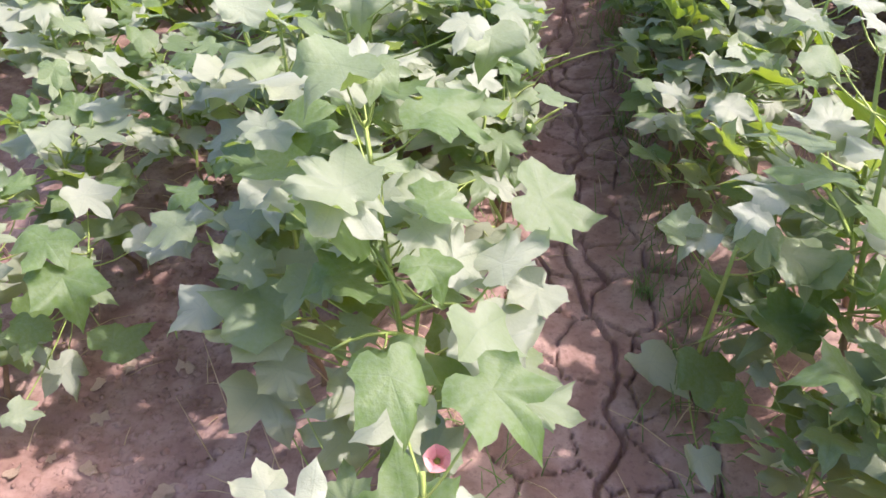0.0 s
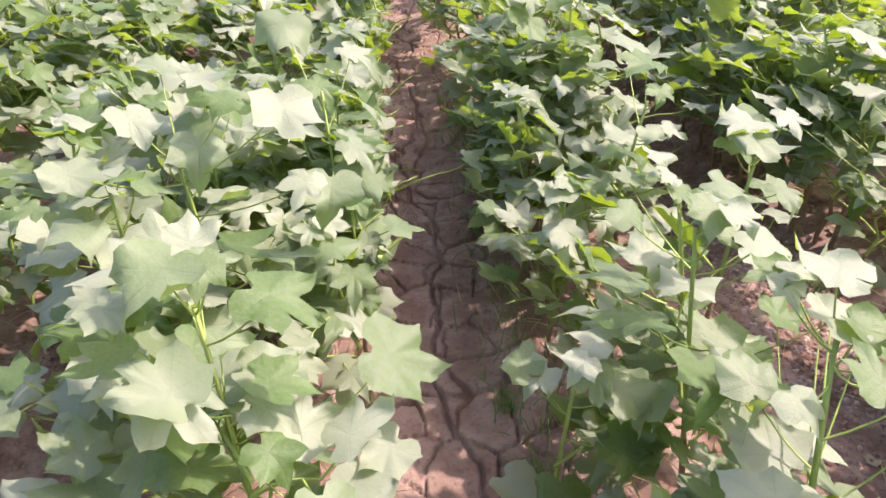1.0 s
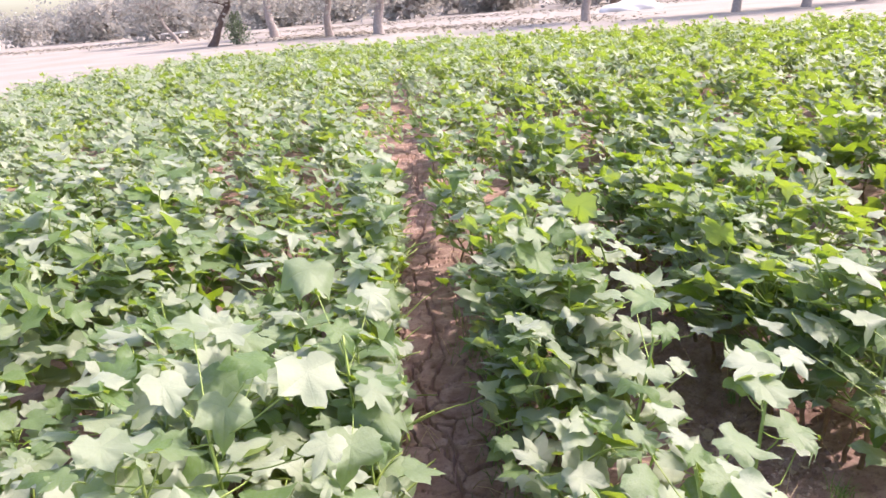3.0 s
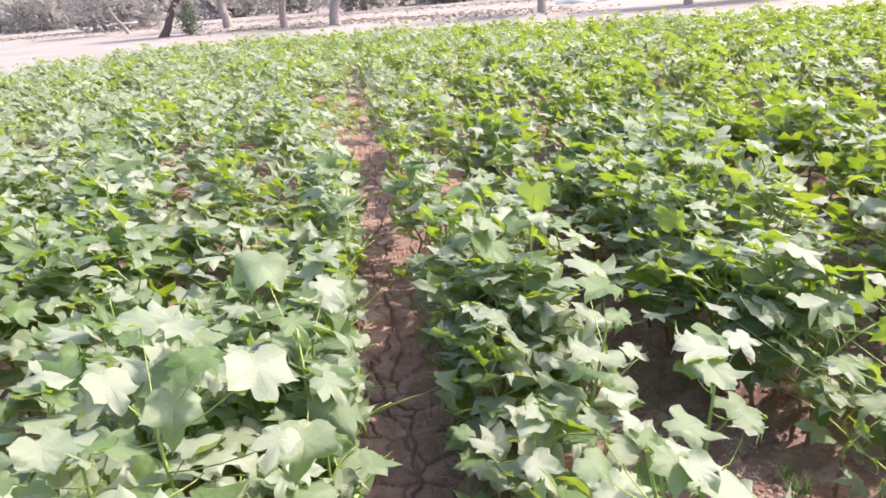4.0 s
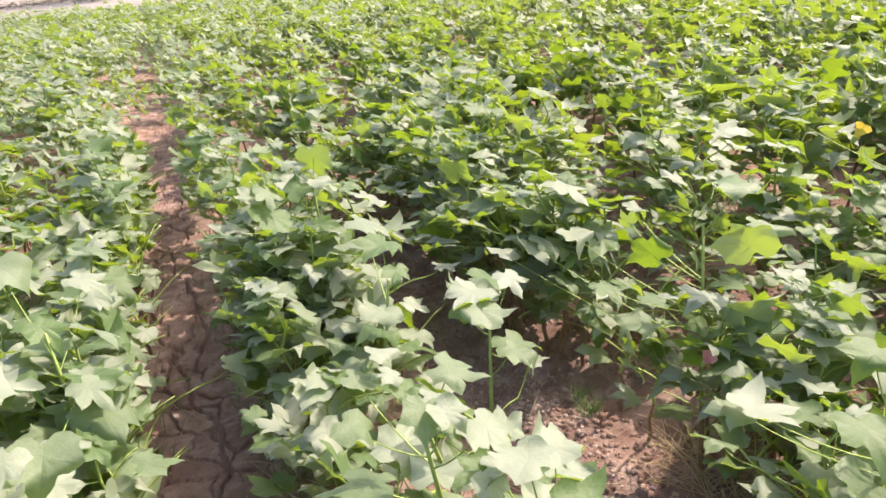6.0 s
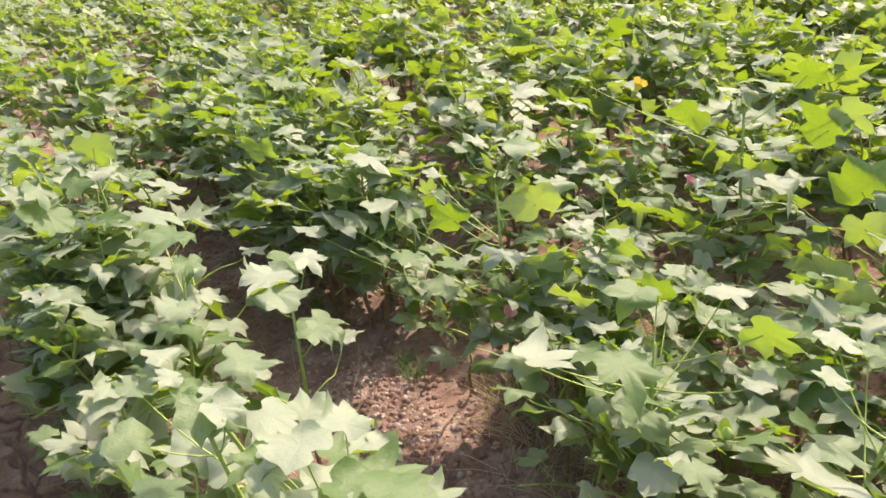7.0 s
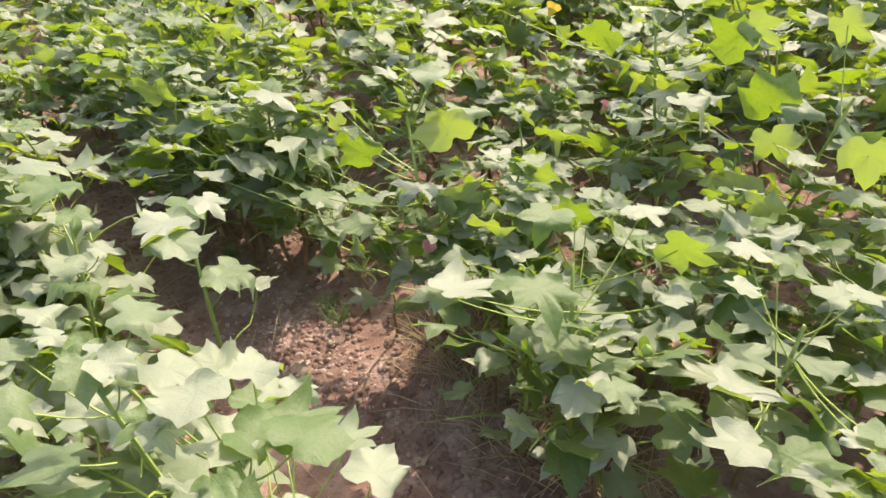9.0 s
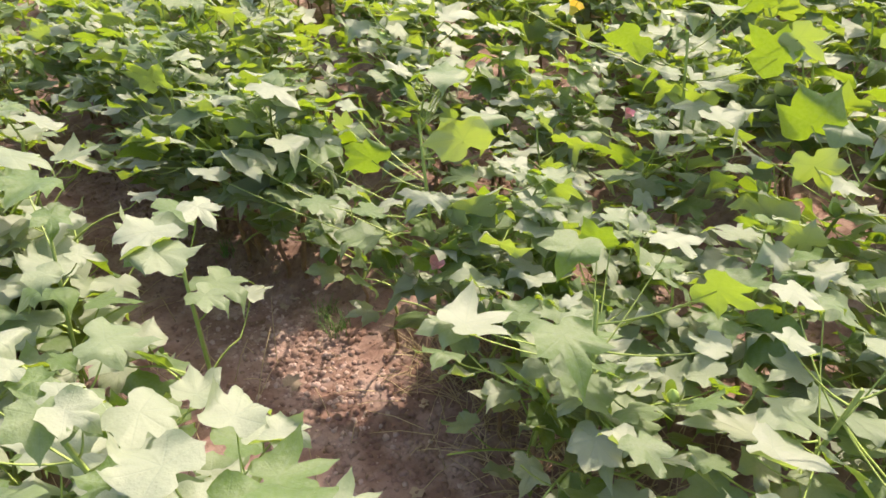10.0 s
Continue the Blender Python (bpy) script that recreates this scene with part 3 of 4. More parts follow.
for y in (1.3, 1.52, 1.76, 2.02, 2.3):
    spots.append((open_furrow(y)[0] + r.uniform(0.24, 0.28), y + r.uniform(-0.04, 0.04)))
for y in np.arange(0.62, 3.2, 0.17):
    spots.append((r.uniform(1.10, 1.22) - 0.08 * max(0, y - 1.5), y + r.uniform(-0.04, 0.04)))
for x, y in ((1.62, 0.95), (1.60, 0.35), (1.76, 0.30), (1.92, 0.48), (1.70, 1.30), (1.95, 1.42), (1.62, 1.65), (1.90, 1.75), (1.56, 0.62), (1.75, 1.05)):
    spots.append((x + r.uniform(-0.03, 0.03), y + r.uniform(-0.03, 0.03)))
for x, y in ((-0.62, 1.25), (-0.55, 1.50), (-0.72, 1.75), (-0.60, 2.00), (-0.86, 1.92), (-0.50, 1.02), (0.38, 0.60), (0.46, 0.68), (-1.06, 0.72), (-1.02, 1.14), (-0.95, 1.42), (-1.18, 0.46), (-1.12, 1.70)):
    spots.append((x, y))
# plants past x 2.7 are added to shade the soil on their left
for x, y in ((0.61, 1.72), (0.49, 1.80), (0.38, 1.92), (0.58, 2.20), (0.48, 2.34), (0.52, 2.62), (2.42, 0.98), (2.52, 1.28), (2.86, 0.60), (2.92, 0.82), (2.96, 1.06), (2.90, 1.32), (2.78, 1.50), (2.48, 0.62)):
    spots.append((x, y))
for y in np.arange(1.15, 4.2, 0.17):
    spots.append((open_furrow(y)[0] - r.uniform(0.15, 0.22), y + r.uniform(-0.05, 0.05)))
spots.sort(key=lambda s: math.hypot(s[0] - 0.4, (s[1] - 0.8) * (0.75 if s[1] > 0.2 else 2.5)))


# leaves as joint, way to the tip, tilt of the normal
LEAVES_A = [
    (-0.223, 0.660, 0.788, -0.045, -0.086, -0.011, 0.45, -0.37),
    (-0.195, 0.688, 0.772, 0.007, -0.053, -0.025, 0.43, -0.41),
    (-0.252, 0.722, 0.746, -0.108, -0.054, 0.036, 0.39, -0.12),
    (-0.208, 0.737, 0.740, 0.049, 0.024, -0.015, 0.39, -0.18),
    (-0.129, 0.697, 0.716, 0.093, -0.025, -0.042, 0.37, -0.33),
    (-0.253, 0.817, 0.715, 0.048, 0.057, -0.011, 0.39, -0.13),
    (-0.233, 0.600, 0.665, 0.075, -0.068, -0.050, 0.42, -0.45),
    (-0.294, 0.845, 0.688, -0.052, 0.089, 0.032, 0.39, -0.13),
    (-0.221, 0.584, 0.681, -0.084, 0.043, 0.048, 0.42, -0.29),
    (-0.325, 0.687, 0.633, -0.067, -0.052, 0.021, 0.40, -0.10),
    (-0.225, 0.744, 0.605, 0.062, 0.022, -0.020, 0.38, -0.15),
    (-0.151, 0.686, 0.588, 0.083, 0.002, -0.029, 0.35, -0.22),
]
LEAVES_A_b = [
    (-0.363, 0.706, 0.567, -0.045, -0.030, 0.014, 0.42, -0.17),
    (-0.142, 0.597, 0.560, 0.048, -0.046, -0.026, 0.34, -0.21),
    (-0.176, 0.733, 0.559, 0.100, -0.001, -0.035, 0.35, -0.27),
    (-0.157, 0.666, 0.557, 0.084, -0.001, -0.030, 0.35, -0.20),
    (-0.010, 0.800, 0.510, 0.115, 0.020, -0.070, 0.40, -1.00),
    (-0.432, 0.700, 0.457, -0.086, 0.005, 0.037, 0.42, -0.15),
    (-0.343, 0.673, 0.450, -0.011, -0.078, -0.012, 0.40, -0.22),
    (-0.070, 0.615, 0.415, 0.110, -0.075, -0.035, 0.40, -0.50),
    (-0.190, 0.535, 0.450, 0.055, -0.105, -0.010, 0.35, -0.55),
    (-0.014, 0.710, 0.417, -0.066, -0.074, 0.005, 0.28, -0.19),
    (-0.474, 0.742, 0.415, -0.083, 0.006, 0.036, 0.42, -0.18),
    (-0.403, 0.642, 0.409, -0.110, 0.016, 0.047, 0.41, -0.16),
    (-0.263, 0.647, 0.389, -0.052, -0.034, 0.010, 0.36, -0.26),
]
LEAVES_A_c = [
    (-0.409, 0.636, 0.378, -0.108, -0.044, 0.038, 0.39, -0.09),
]
hero_plant(-0.20, 0.62, LEAVES_A + LEAVES_A_b + LEAVES_A_c)

# leaves as joint, way to the tip, tilt of the normal
LEAVES_A2 = [
    (-0.127, 0.362, 0.642, 0.037, -0.071, -0.032, 0.33, -0.28),
    (-0.162, 0.224, 0.640, -0.001, 0.066, 0.010, 0.36, -0.15),
    (-0.040, 0.366, 0.627, 0.064, -0.057, -0.032, 0.26, -0.28),
    (-0.045, 0.244, 0.599, -0.006, 0.064, 0.011, 0.26, -0.15),
    (-0.327, 0.396, 0.365, -0.062, -0.001, 0.023, 0.38, -0.10),
    (-0.383, 0.607, 0.339, 0.045, -0.071, -0.032, 0.40, -0.20),
    (-0.421, 0.602, 0.287, 0.069, -0.104, -0.041, 0.39, -0.14),
]
hero_plant(-0.14, 0.30, LEAVES_A2, [((-0.13, 0.47, 0.34), PINK_FLOWER)])

# leaves as joint, way to the tip, tilt of the normal
LEAVES_A3 = [
    (-0.159, 1.084, 0.787, 0.028, -0.093, -0.057, 0.39, -0.49),
    (-0.275, 1.186, 0.761, -0.073, -0.034, 0.022, 0.40, -0.22),
    (-0.421, 1.130, 0.758, 0.054, -0.073, -0.048, 0.46, -0.32),
    (-0.458, 1.398, 0.748, -0.067, -0.055, 0.019, 0.41, -0.16),
    (-0.489, 1.015, 0.721, 0.043, -0.064, -0.042, 0.50, -0.33),
    (-0.309, 1.316, 0.691, 0.026, -0.058, -0.033, 0.42, -0.38),
    (-0.334, 1.157, 0.688, 0.008, -0.095, -0.046, 0.45, -0.45),
    (-0.135, 1.036, 0.676, -0.020, -0.072, -0.022, 0.36, -0.40),
    (-0.583, 1.046, 0.647, -0.026, -0.050, 0.001, 0.48, -0.22),
    (-0.526, 1.013, 0.642, 0.041, -0.040, -0.030, 0.48, -0.27),
]
hero_plant(-0.36, 1.16, LEAVES_A3)

# leaves as joint, way to the tip, tilt of the normal
LEAVES_A4 = [
    (-0.265, 1.720, 0.729, -0.017, -0.121, -0.052, 0.41, -0.49),
    (-0.114, 1.720, 0.652, 0.080, -0.036, -0.041, 0.35, -0.36),
    (-0.179, 1.545, 0.638, 0.049, -0.056, -0.046, 0.37, -0.50),
    (-0.105, 1.087, 0.634, 0.008, -0.097, -0.045, 0.34, -0.44),
    (-0.098, 1.408, 0.548, 0.059, -0.058, -0.041, 0.33, -0.37),
    (-0.087, 1.483, 0.516, 0.106, 0.017, -0.031, 0.33, -0.27),
    (-0.015, 1.285, 0.419, 0.076, 0.015, -0.022, 0.32, -0.14),
]
hero_plant(-0.14, 1.40, LEAVES_A4)

# leaves as joint, way to the tip, tilt of the normal
LEAVES_B1 = [
    (0.289, 0.772, 0.544, -0.067, 0.010, 0.016, 0.20, -0.19),
    (0.261, 0.734, 0.540, -0.045, -0.039, -0.002, 0.17, -0.25),
    (0.289, 0.765, 0.478, -0.015, -0.079, -0.022, 0.13, -0.30),
    (0.327, 0.756, 0.455, 0.060, -0.084, -0.027, 0.17, -0.20),
    (0.193, 0.832, 0.436, -0.054, 0.065, 0.025, 0.24, -0.19),
    (0.224, 0.828, 0.425, -0.061, -0.062, -0.004, 0.19, -0.25),
    (0.342, 0.827, 0.181, -0.065, -0.074, -0.004, 0.17, -0.20),
    (0.236, 0.624, 0.160, 0.004, -0.070, -0.013, 0.16, -0.18),
    (0.190, 0.872, 0.085, 0.084, -0.088, -0.035, 0.21, -0.20),
]
hero_plant(0.26, 0.86, LEAVES_B1)

# leaves as joint, way to the tip, tilt of the normal
LEAVES_B2 = [
    (0.452, 0.796, 0.728, 0.032, -0.054, -0.022, 0.04, -0.38),
    (0.431, 0.807, 0.727, -0.027, -0.064, -0.020, 0.08, -0.35),
    (0.453, 0.848, 0.709, 0.060, -0.031, -0.017, 0.16, -0.23),
    (0.447, 0.849, 0.704, -0.068, -0.011, 0.009, 0.16, -0.23),
    (0.337, 0.879, 0.683, 0.044, -0.049, -0.023, 0.15, -0.32),
    (0.370, 0.988, 0.680, 0.052, -0.040, -0.020, 0.20, -0.25),
    (0.463, 0.856, 0.669, 0.011, -0.076, -0.022, 0.25, -0.26),
    (0.514, 0.818, 0.661, 0.039, -0.091, -0.022, 0.28, -0.12),
    (0.658, 0.817, 0.516, 0.041, -0.059, -0.016, 0.27, -0.07),
    (0.507, 0.859, 0.446, -0.047, 0.098, 0.023, 0.19, -0.14),
]
hero_plant(0.50, 0.82, LEAVES_B2)

# leaves as joint, way to the tip, tilt of the normal
LEAVES_B0 = [
    (0.472, 0.498, 0.725, -0.002, 0.076, 0.017, 0.00, -0.23),
    (0.474, 0.680, 0.718, 0.054, -0.007, -0.009, 0.13, -0.19),
    (0.459, 0.661, 0.718, 0.003, -0.053, -0.014, 0.07, -0.26),
    (0.464, 0.685, 0.715, -0.068, -0.021, 0.005, 0.14, -0.20),
    (0.405, 0.507, 0.698, 0.017, -0.054, -0.010, 0.13, -0.15),
    (0.516, 0.623, 0.686, -0.080, 0.019, 0.024, 0.27, -0.10),
    (0.534, 0.618, 0.685, 0.050, -0.066, -0.021, 0.26, -0.12),
    (0.631, 0.589, 0.620, 0.061, -0.010, -0.016, 0.25, -0.08),
    (0.452, 0.655, 0.562, 0.008, 0.080, 0.027, -0.03, -0.34),
]
LEAVES_B0_b = [
    (0.640, 0.830, 0.520, 0.080, -0.030, -0.030, 0.30, -0.20),
    (0.610, 0.700, 0.580, 0.095, -0.020, -0.030, 0.30, -0.15),
    (0.660, 0.600, 0.520, 0.085, 0.040, -0.020, 0.25, -0.10),
    (0.600, 0.770, 0.630, 0.060, 0.075, -0.015, 0.25, -0.15),
    (0.570, 0.560, 0.700, 0.090, 0.030, -0.020, 0.20, -0.15),
    (0.500, 0.640, 0.750, -0.040, 0.090, 0.000, 0.20, -0.20),
    (0.620, 0.900, 0.450, 0.090, 0.020, -0.040, 0.30, -0.25),
]
hero_plant(0.52, 0.46, LEAVES_B0 + LEAVES_B0_b)

# leaves as joint, way to the tip, tilt of the normal
LEAVES_C0 = [
    (0.665, 1.224, 0.641, -0.092, -0.081, 0.010, 0.26, -0.17),
    (0.652, 1.166, 0.637, 0.016, -0.101, -0.021, 0.26, -0.17),
    (0.762, 1.270, 0.630, 0.011, -0.080, -0.025, 0.10, -0.29),
    (0.684, 1.264, 0.615, -0.047, 0.124, 0.027, 0.29, -0.11),
    (0.737, 1.355, 0.593, 0.104, -0.031, -0.033, 0.29, -0.11),
    (0.656, 1.244, 0.589, 0.038, -0.078, -0.025, 0.16, -0.24),
    (0.689, 1.100, 0.569, 0.042, -0.071, -0.023, 0.10, -0.27),
    (0.748, 1.232, 0.492, 0.046, -0.124, -0.025, 0.28, -0.10),
]
hero_plant(0.68, 1.25, LEAVES_C0)

# leaves as joint, way to the tip, tilt of the normal
LEAVES_B7 = [
    (0.505, 2.040, 0.745, 0.020, 0.020, -0.125, -1.79, -3.82),
    (0.450, 2.050, 0.735, -0.060, -0.050, 0.010, 0.26, -0.17),
    (0.500, 1.950, 0.700, 0.050, -0.070, -0.020, 0.26, -0.20),
    (0.560, 2.100, 0.700, 0.070, 0.030, -0.020, 0.20, -0.20),
    (0.420, 2.000, 0.660, -0.050, -0.060, 0.000, 0.20, -0.20),
]
hero_plant(0.50, 2.04, LEAVES_B7)

# leaves as joint, way to the tip, tilt of the normal
LEAVES_B5 = [
    (0.414, 1.003, 0.706, 0.057, 0.008, -0.017, 0.32, -0.10),
    (0.419, 0.941, 0.701, -0.052, 0.006, 0.017, 0.31, -0.13),
    (0.431, 0.928, 0.682, 0.023, -0.053, -0.015, 0.30, -0.16),
    (0.524, 0.985, 0.652, 0.084, -0.055, -0.031, 0.30, -0.10),
    (0.603, 0.965, 0.510, 0.078, 0.039, -0.019, 0.29, -0.08),
]
hero_plant(0.60, 1.08, LEAVES_B5)

# leaves as joint, way to the tip, tilt of the normal
LEAVES_C1 = [
    (0.946, 0.577, 0.674, -0.046, -0.092, -0.009, 0.09, -0.14),
    (1.121, 0.711, 0.655, -0.085, -0.037, -0.008, -0.00, -0.21),
    (1.228, 0.540, 0.615, 0.055, -0.073, -0.043, -3.24, -1.88),
    (0.942, 0.756, 0.581, 0.107, -0.021, -0.030, 0.28, -0.02),
    (1.164, 0.492, 0.575, -0.012, 0.063, 0.005, 0.11, -0.07),
    (1.359, 0.696, 0.564, -0.016, -0.086, -0.004, 0.13, -0.07),
    (0.940, 0.785, 0.560, -0.073, 0.026, 0.021, 0.28, -0.03),
    (1.380, 0.836, 0.536, 0.033, -0.076, -0.010, 0.21, -0.05),
    (1.310, 0.816, 0.522, -0.040, 0.018, 0.073, -2.95, -2.45),
    (1.017, 0.489, 0.495, -0.024, -0.074, -0.005, 0.09, -0.09),
    (1.016, 0.519, 0.484, -0.025, 0.049, 0.007, 0.14, -0.07),
    (0.855, 0.668, 0.407, -0.059, -0.029, 0.008, 0.18, -0.10),
]
LEAVES_C1_b = [
    (0.820, 0.904, 0.405, -0.022, -0.091, -0.008, 0.20, -0.14),
]
hero_plant(1.08, 0.62, LEAVES_C1 + LEAVES_C1_b)

# leaves as joint, way to the tip, tilt of the normal
LEAVES_C2 = [
    (0.974, 0.159, 0.694, 0.051, -0.018, -0.008, 0.16, 0.02),
    (0.966, 0.165, 0.687, 0.001, 0.055, -0.001, 0.16, 0.01),
    (1.268, 0.286, 0.634, 0.035, -0.042, -0.006, 0.18, 0.01),
    (1.190, 0.416, 0.626, -0.016, -0.060, -0.002, 0.09, -0.05),
    (1.312, 0.470, 0.607, -0.031, -0.079, 0.002, 0.15, -0.03),
    (1.336, 0.329, 0.569, 0.016, 0.078, -0.002, 0.15, -0.01),
    (1.403, 0.454, 0.545, 0.039, -0.044, -0.008, 0.19, -0.01),
    (1.011, 0.293, 0.541, -0.065, 0.065, 0.013, 0.21, 0.00),
    (1.140, 0.378, 0.493, 0.030, -0.095, -0.007, 0.17, -0.02),
    (1.212, 0.401, 0.486, 0.032, -0.101, -0.007, 0.17, -0.02),
]
hero_plant(1.34, 0.42, LEAVES_C2)

# leaves as joint, way to the tip, tilt of the normal
LEAVES_C3 = [
    (1.266, 1.170, 0.754, -0.002, -0.102, -0.012, 0.20, -0.12),
    (1.292, 1.213, 0.743, 0.048, 0.122, -0.000, 0.23, -0.09),
    (1.242, 1.106, 0.650, -0.068, 0.019, 0.115, -2.59, -3.21),
    (1.346, 1.188, 0.645, 0.081, -0.065, -0.023, 0.17, -0.14),
    (1.206, 1.470, 0.620, 0.075, -0.014, -0.013, 0.12, -0.28),
    (1.164, 1.427, 0.608, -0.034, 0.007, 0.043, -2.04, -3.65),
    (1.145, 1.293, 0.576, -0.075, 0.025, 0.069, -2.12, -3.50),
    (1.360, 0.978, 0.574, 0.049, -0.054, -0.014, 0.21, -0.06),
    (1.060, 1.518, 0.564, 0.020, -0.104, -0.019, 0.24, -0.14),
    (0.980, 1.246, 0.559, 0.017, -0.082, -0.016, 0.21, -0.16),
    (1.034, 1.152, 0.559, 0.037, -0.068, -0.016, 0.22, -0.12),
    (0.982, 1.590, 0.522, -0.017, -0.113, -0.023, 0.20, -0.24),
]
LEAVES_C3_b = [
    (0.899, 1.615, 0.513, 0.080, 0.045, -0.014, 0.26, -0.14),
    (1.262, 1.117, 0.474, 0.059, -0.079, 0.092, -2.48, -3.04),
]
hero_plant(1.18, 1.12, LEAVES_C3 + LEAVES_C3_b, [((1.14, 1.10, 0.39), PINK_FLOWER)])

# leaves as joint, way to the tip, tilt of the normal
LEAVES_D1 = [
    (2.017, 0.658, 0.754, 0.043, -0.070, -0.068, -4.08, -1.51),
    (1.697, 0.453, 0.627, 0.027, 0.005, -0.114, -3.93, -1.19),
    (1.896, 0.674, 0.601, -0.025, -0.095, -0.011, -0.04, -0.10),
    (1.872, 0.728, 0.600, -0.049, 0.038, 0.120, -3.82, -1.73),
    (1.787, 0.884, 0.592, 0.003, -0.133, -0.020, -0.02, -0.15),
    (1.768, 0.659, 0.568, 0.045, -0.041, -0.102, -3.77, -1.65),
    (1.659, 0.385, 0.524, -0.084, 0.016, 0.009, 0.10, -0.01),
    (1.738, 0.793, 0.521, 0.002, 0.077, 0.004, 0.15, -0.05),
    (1.671, 0.600, 0.463, -0.042, 0.057, 0.065, -3.61, -1.53),
]
hero_plant(1.85, 0.74, LEAVES_D1)

# leaves as joint, way to the tip, tilt of the normal
LEAVES_B6 = [
    (0.560, 1.527, 0.654, -0.090, -0.088, 0.009, 0.29, -0.19),
    (0.554, 1.689, 0.652, 0.107, -0.071, -0.042, 0.32, -0.12),
    (0.555, 1.410, 0.637, -0.018, -0.074, -0.023, 0.24, -0.37),
    (0.503, 1.287, 0.605, 0.033, -0.061, -0.024, 0.28, -0.24),
    (0.568, 1.374, 0.568, 0.045, -0.044, -0.022, 0.27, -0.21),
]
hero_plant(0.45, 1.45, LEAVES_B6)

# leaves as joint, way to the tip, tilt of the normal
LEAVES_D2 = [
    (2.030, 1.094, 0.745, -0.078, -0.110, 0.010, 0.19, -0.05),
    (2.168, 1.062, 0.742, 0.055, -0.087, -0.022, -3.83, -2.17),
    (1.780, 1.551, 0.738, 0.044, -0.076, -0.016, 0.22, -0.08),
    (1.984, 0.847, 0.727, 0.053, -0.070, -0.069, -3.89, -1.93),
    (1.994, 1.137, 0.724, -0.117, -0.012, 0.022, 0.19, -0.05),
    (1.832, 1.166, 0.690, -0.035, 0.073, -0.076, -3.42, -2.65),
    (1.983, 0.882, 0.678, -0.065, 0.084, 0.083, -3.83, -1.99),
]
hero_plant(1.98, 1.05, LEAVES_D2, [((2.21, 1.70, 0.56), YELLOW_FLOWER), ((1.95, 1.25, 0.42), PINK_FLOWER)])

# leaves as joint, way to the tip, tilt of the normal
LEAVES_L1 = [
    (-0.818, 0.756, 0.444, -0.006, -0.096, -0.018, 0.56, -0.22),
    (-0.785, 0.717, 0.400, 0.065, -0.086, -0.057, 0.56, -0.24),
    (-0.894, 0.960, 0.386, 0.074, -0.039, -0.051, 0.55, -0.25),
    (-0.746, 0.875, 0.348, 0.069, -0.001, -0.034, 0.49, -0.21),
    (-0.811, 0.536, 0.278, 0.051, 0.006, -0.024, 0.49, -0.10),
    (-0.930, 0.705, 0.252, 0.063, -0.036, -0.038, 0.52, -0.15),
    (-0.796, 0.746, 0.201, 0.046, 0.090, -0.009, 0.47, -0.13),
    (-0.907, 0.720, 0.157, 0.061, -0.054, -0.040, 0.52, -0.17),
]
hero_plant(-1.14, 1.02, LEAVES_L1)

# leaves as joint, way to the tip, tilt of the normal
LEAVES_L2 = [
    (-1.075, 1.243, 0.518, 0.029, -0.054, -0.037, 0.62, -0.35),
    (-1.018, 1.342, 0.483, 0.062, -0.030, -0.042, 0.54, -0.27),
    (-0.987, 0.907, 0.443, 0.041, 0.055, -0.012, 0.53, -0.17),
    (-1.085, 1.106, 0.417, -0.060, 0.043, 0.043, 0.56, -0.23),
    (-0.961, 1.522, 0.365, 0.096, -0.061, -0.066, 0.51, -0.29),
    (-0.930, 1.256, 0.325, 0.077, 0.006, -0.037, 0.51, -0.25),
    (-0.878, 1.543, 0.305, -0.082, -0.006, 0.037, 0.46, -0.24),
]
hero_plant(-1.22, 1.42, LEAVES_L2)

# leaves as joint, way to the tip, tilt of the normal
LEAVES_B3 = [
    (0.326, 0.900, 0.457, -0.058, 0.010, 0.013, 0.20, -0.22),
    (0.474, 1.090, 0.452, -0.038, 0.045, 0.018, 0.15, -0.28),
    (0.321, 1.194, 0.438, 0.042, -0.086, -0.043, 0.14, -0.43),
    (0.379, 0.774, 0.379, 0.046, -0.073, -0.024, 0.12, -0.26),
    (0.388, 0.706, 0.206, -0.033, -0.092, -0.015, 0.12, -0.20),
]
hero_plant(0.42, 1.02, LEAVES_B3)

NEAR, MIDDLE = 112, 300
for k, (x, y) in enumerate(spots[:NEAR]):
    low = 0.82 if 0.9 < x < 2.2 and y < 1.5 or -1.2 < x < -0.9 and y < 1.8 else 0.6 if 0.3 < x < 0.6 and y < 0.85 else 0.84 if 0 < x + skew(y) < 0.34 and y < 2.6 else 1.0  # plants squeezed between the tall ones stay low
    at = pose(x, y, soil_at(x, y), 0, 0, r.uniform(-35, 35)) @ Matrix.Scale(r.uniform(0.9, 1.12) * low, 4)
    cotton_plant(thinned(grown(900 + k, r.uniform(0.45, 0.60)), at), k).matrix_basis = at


LEAF_KINDS = {}


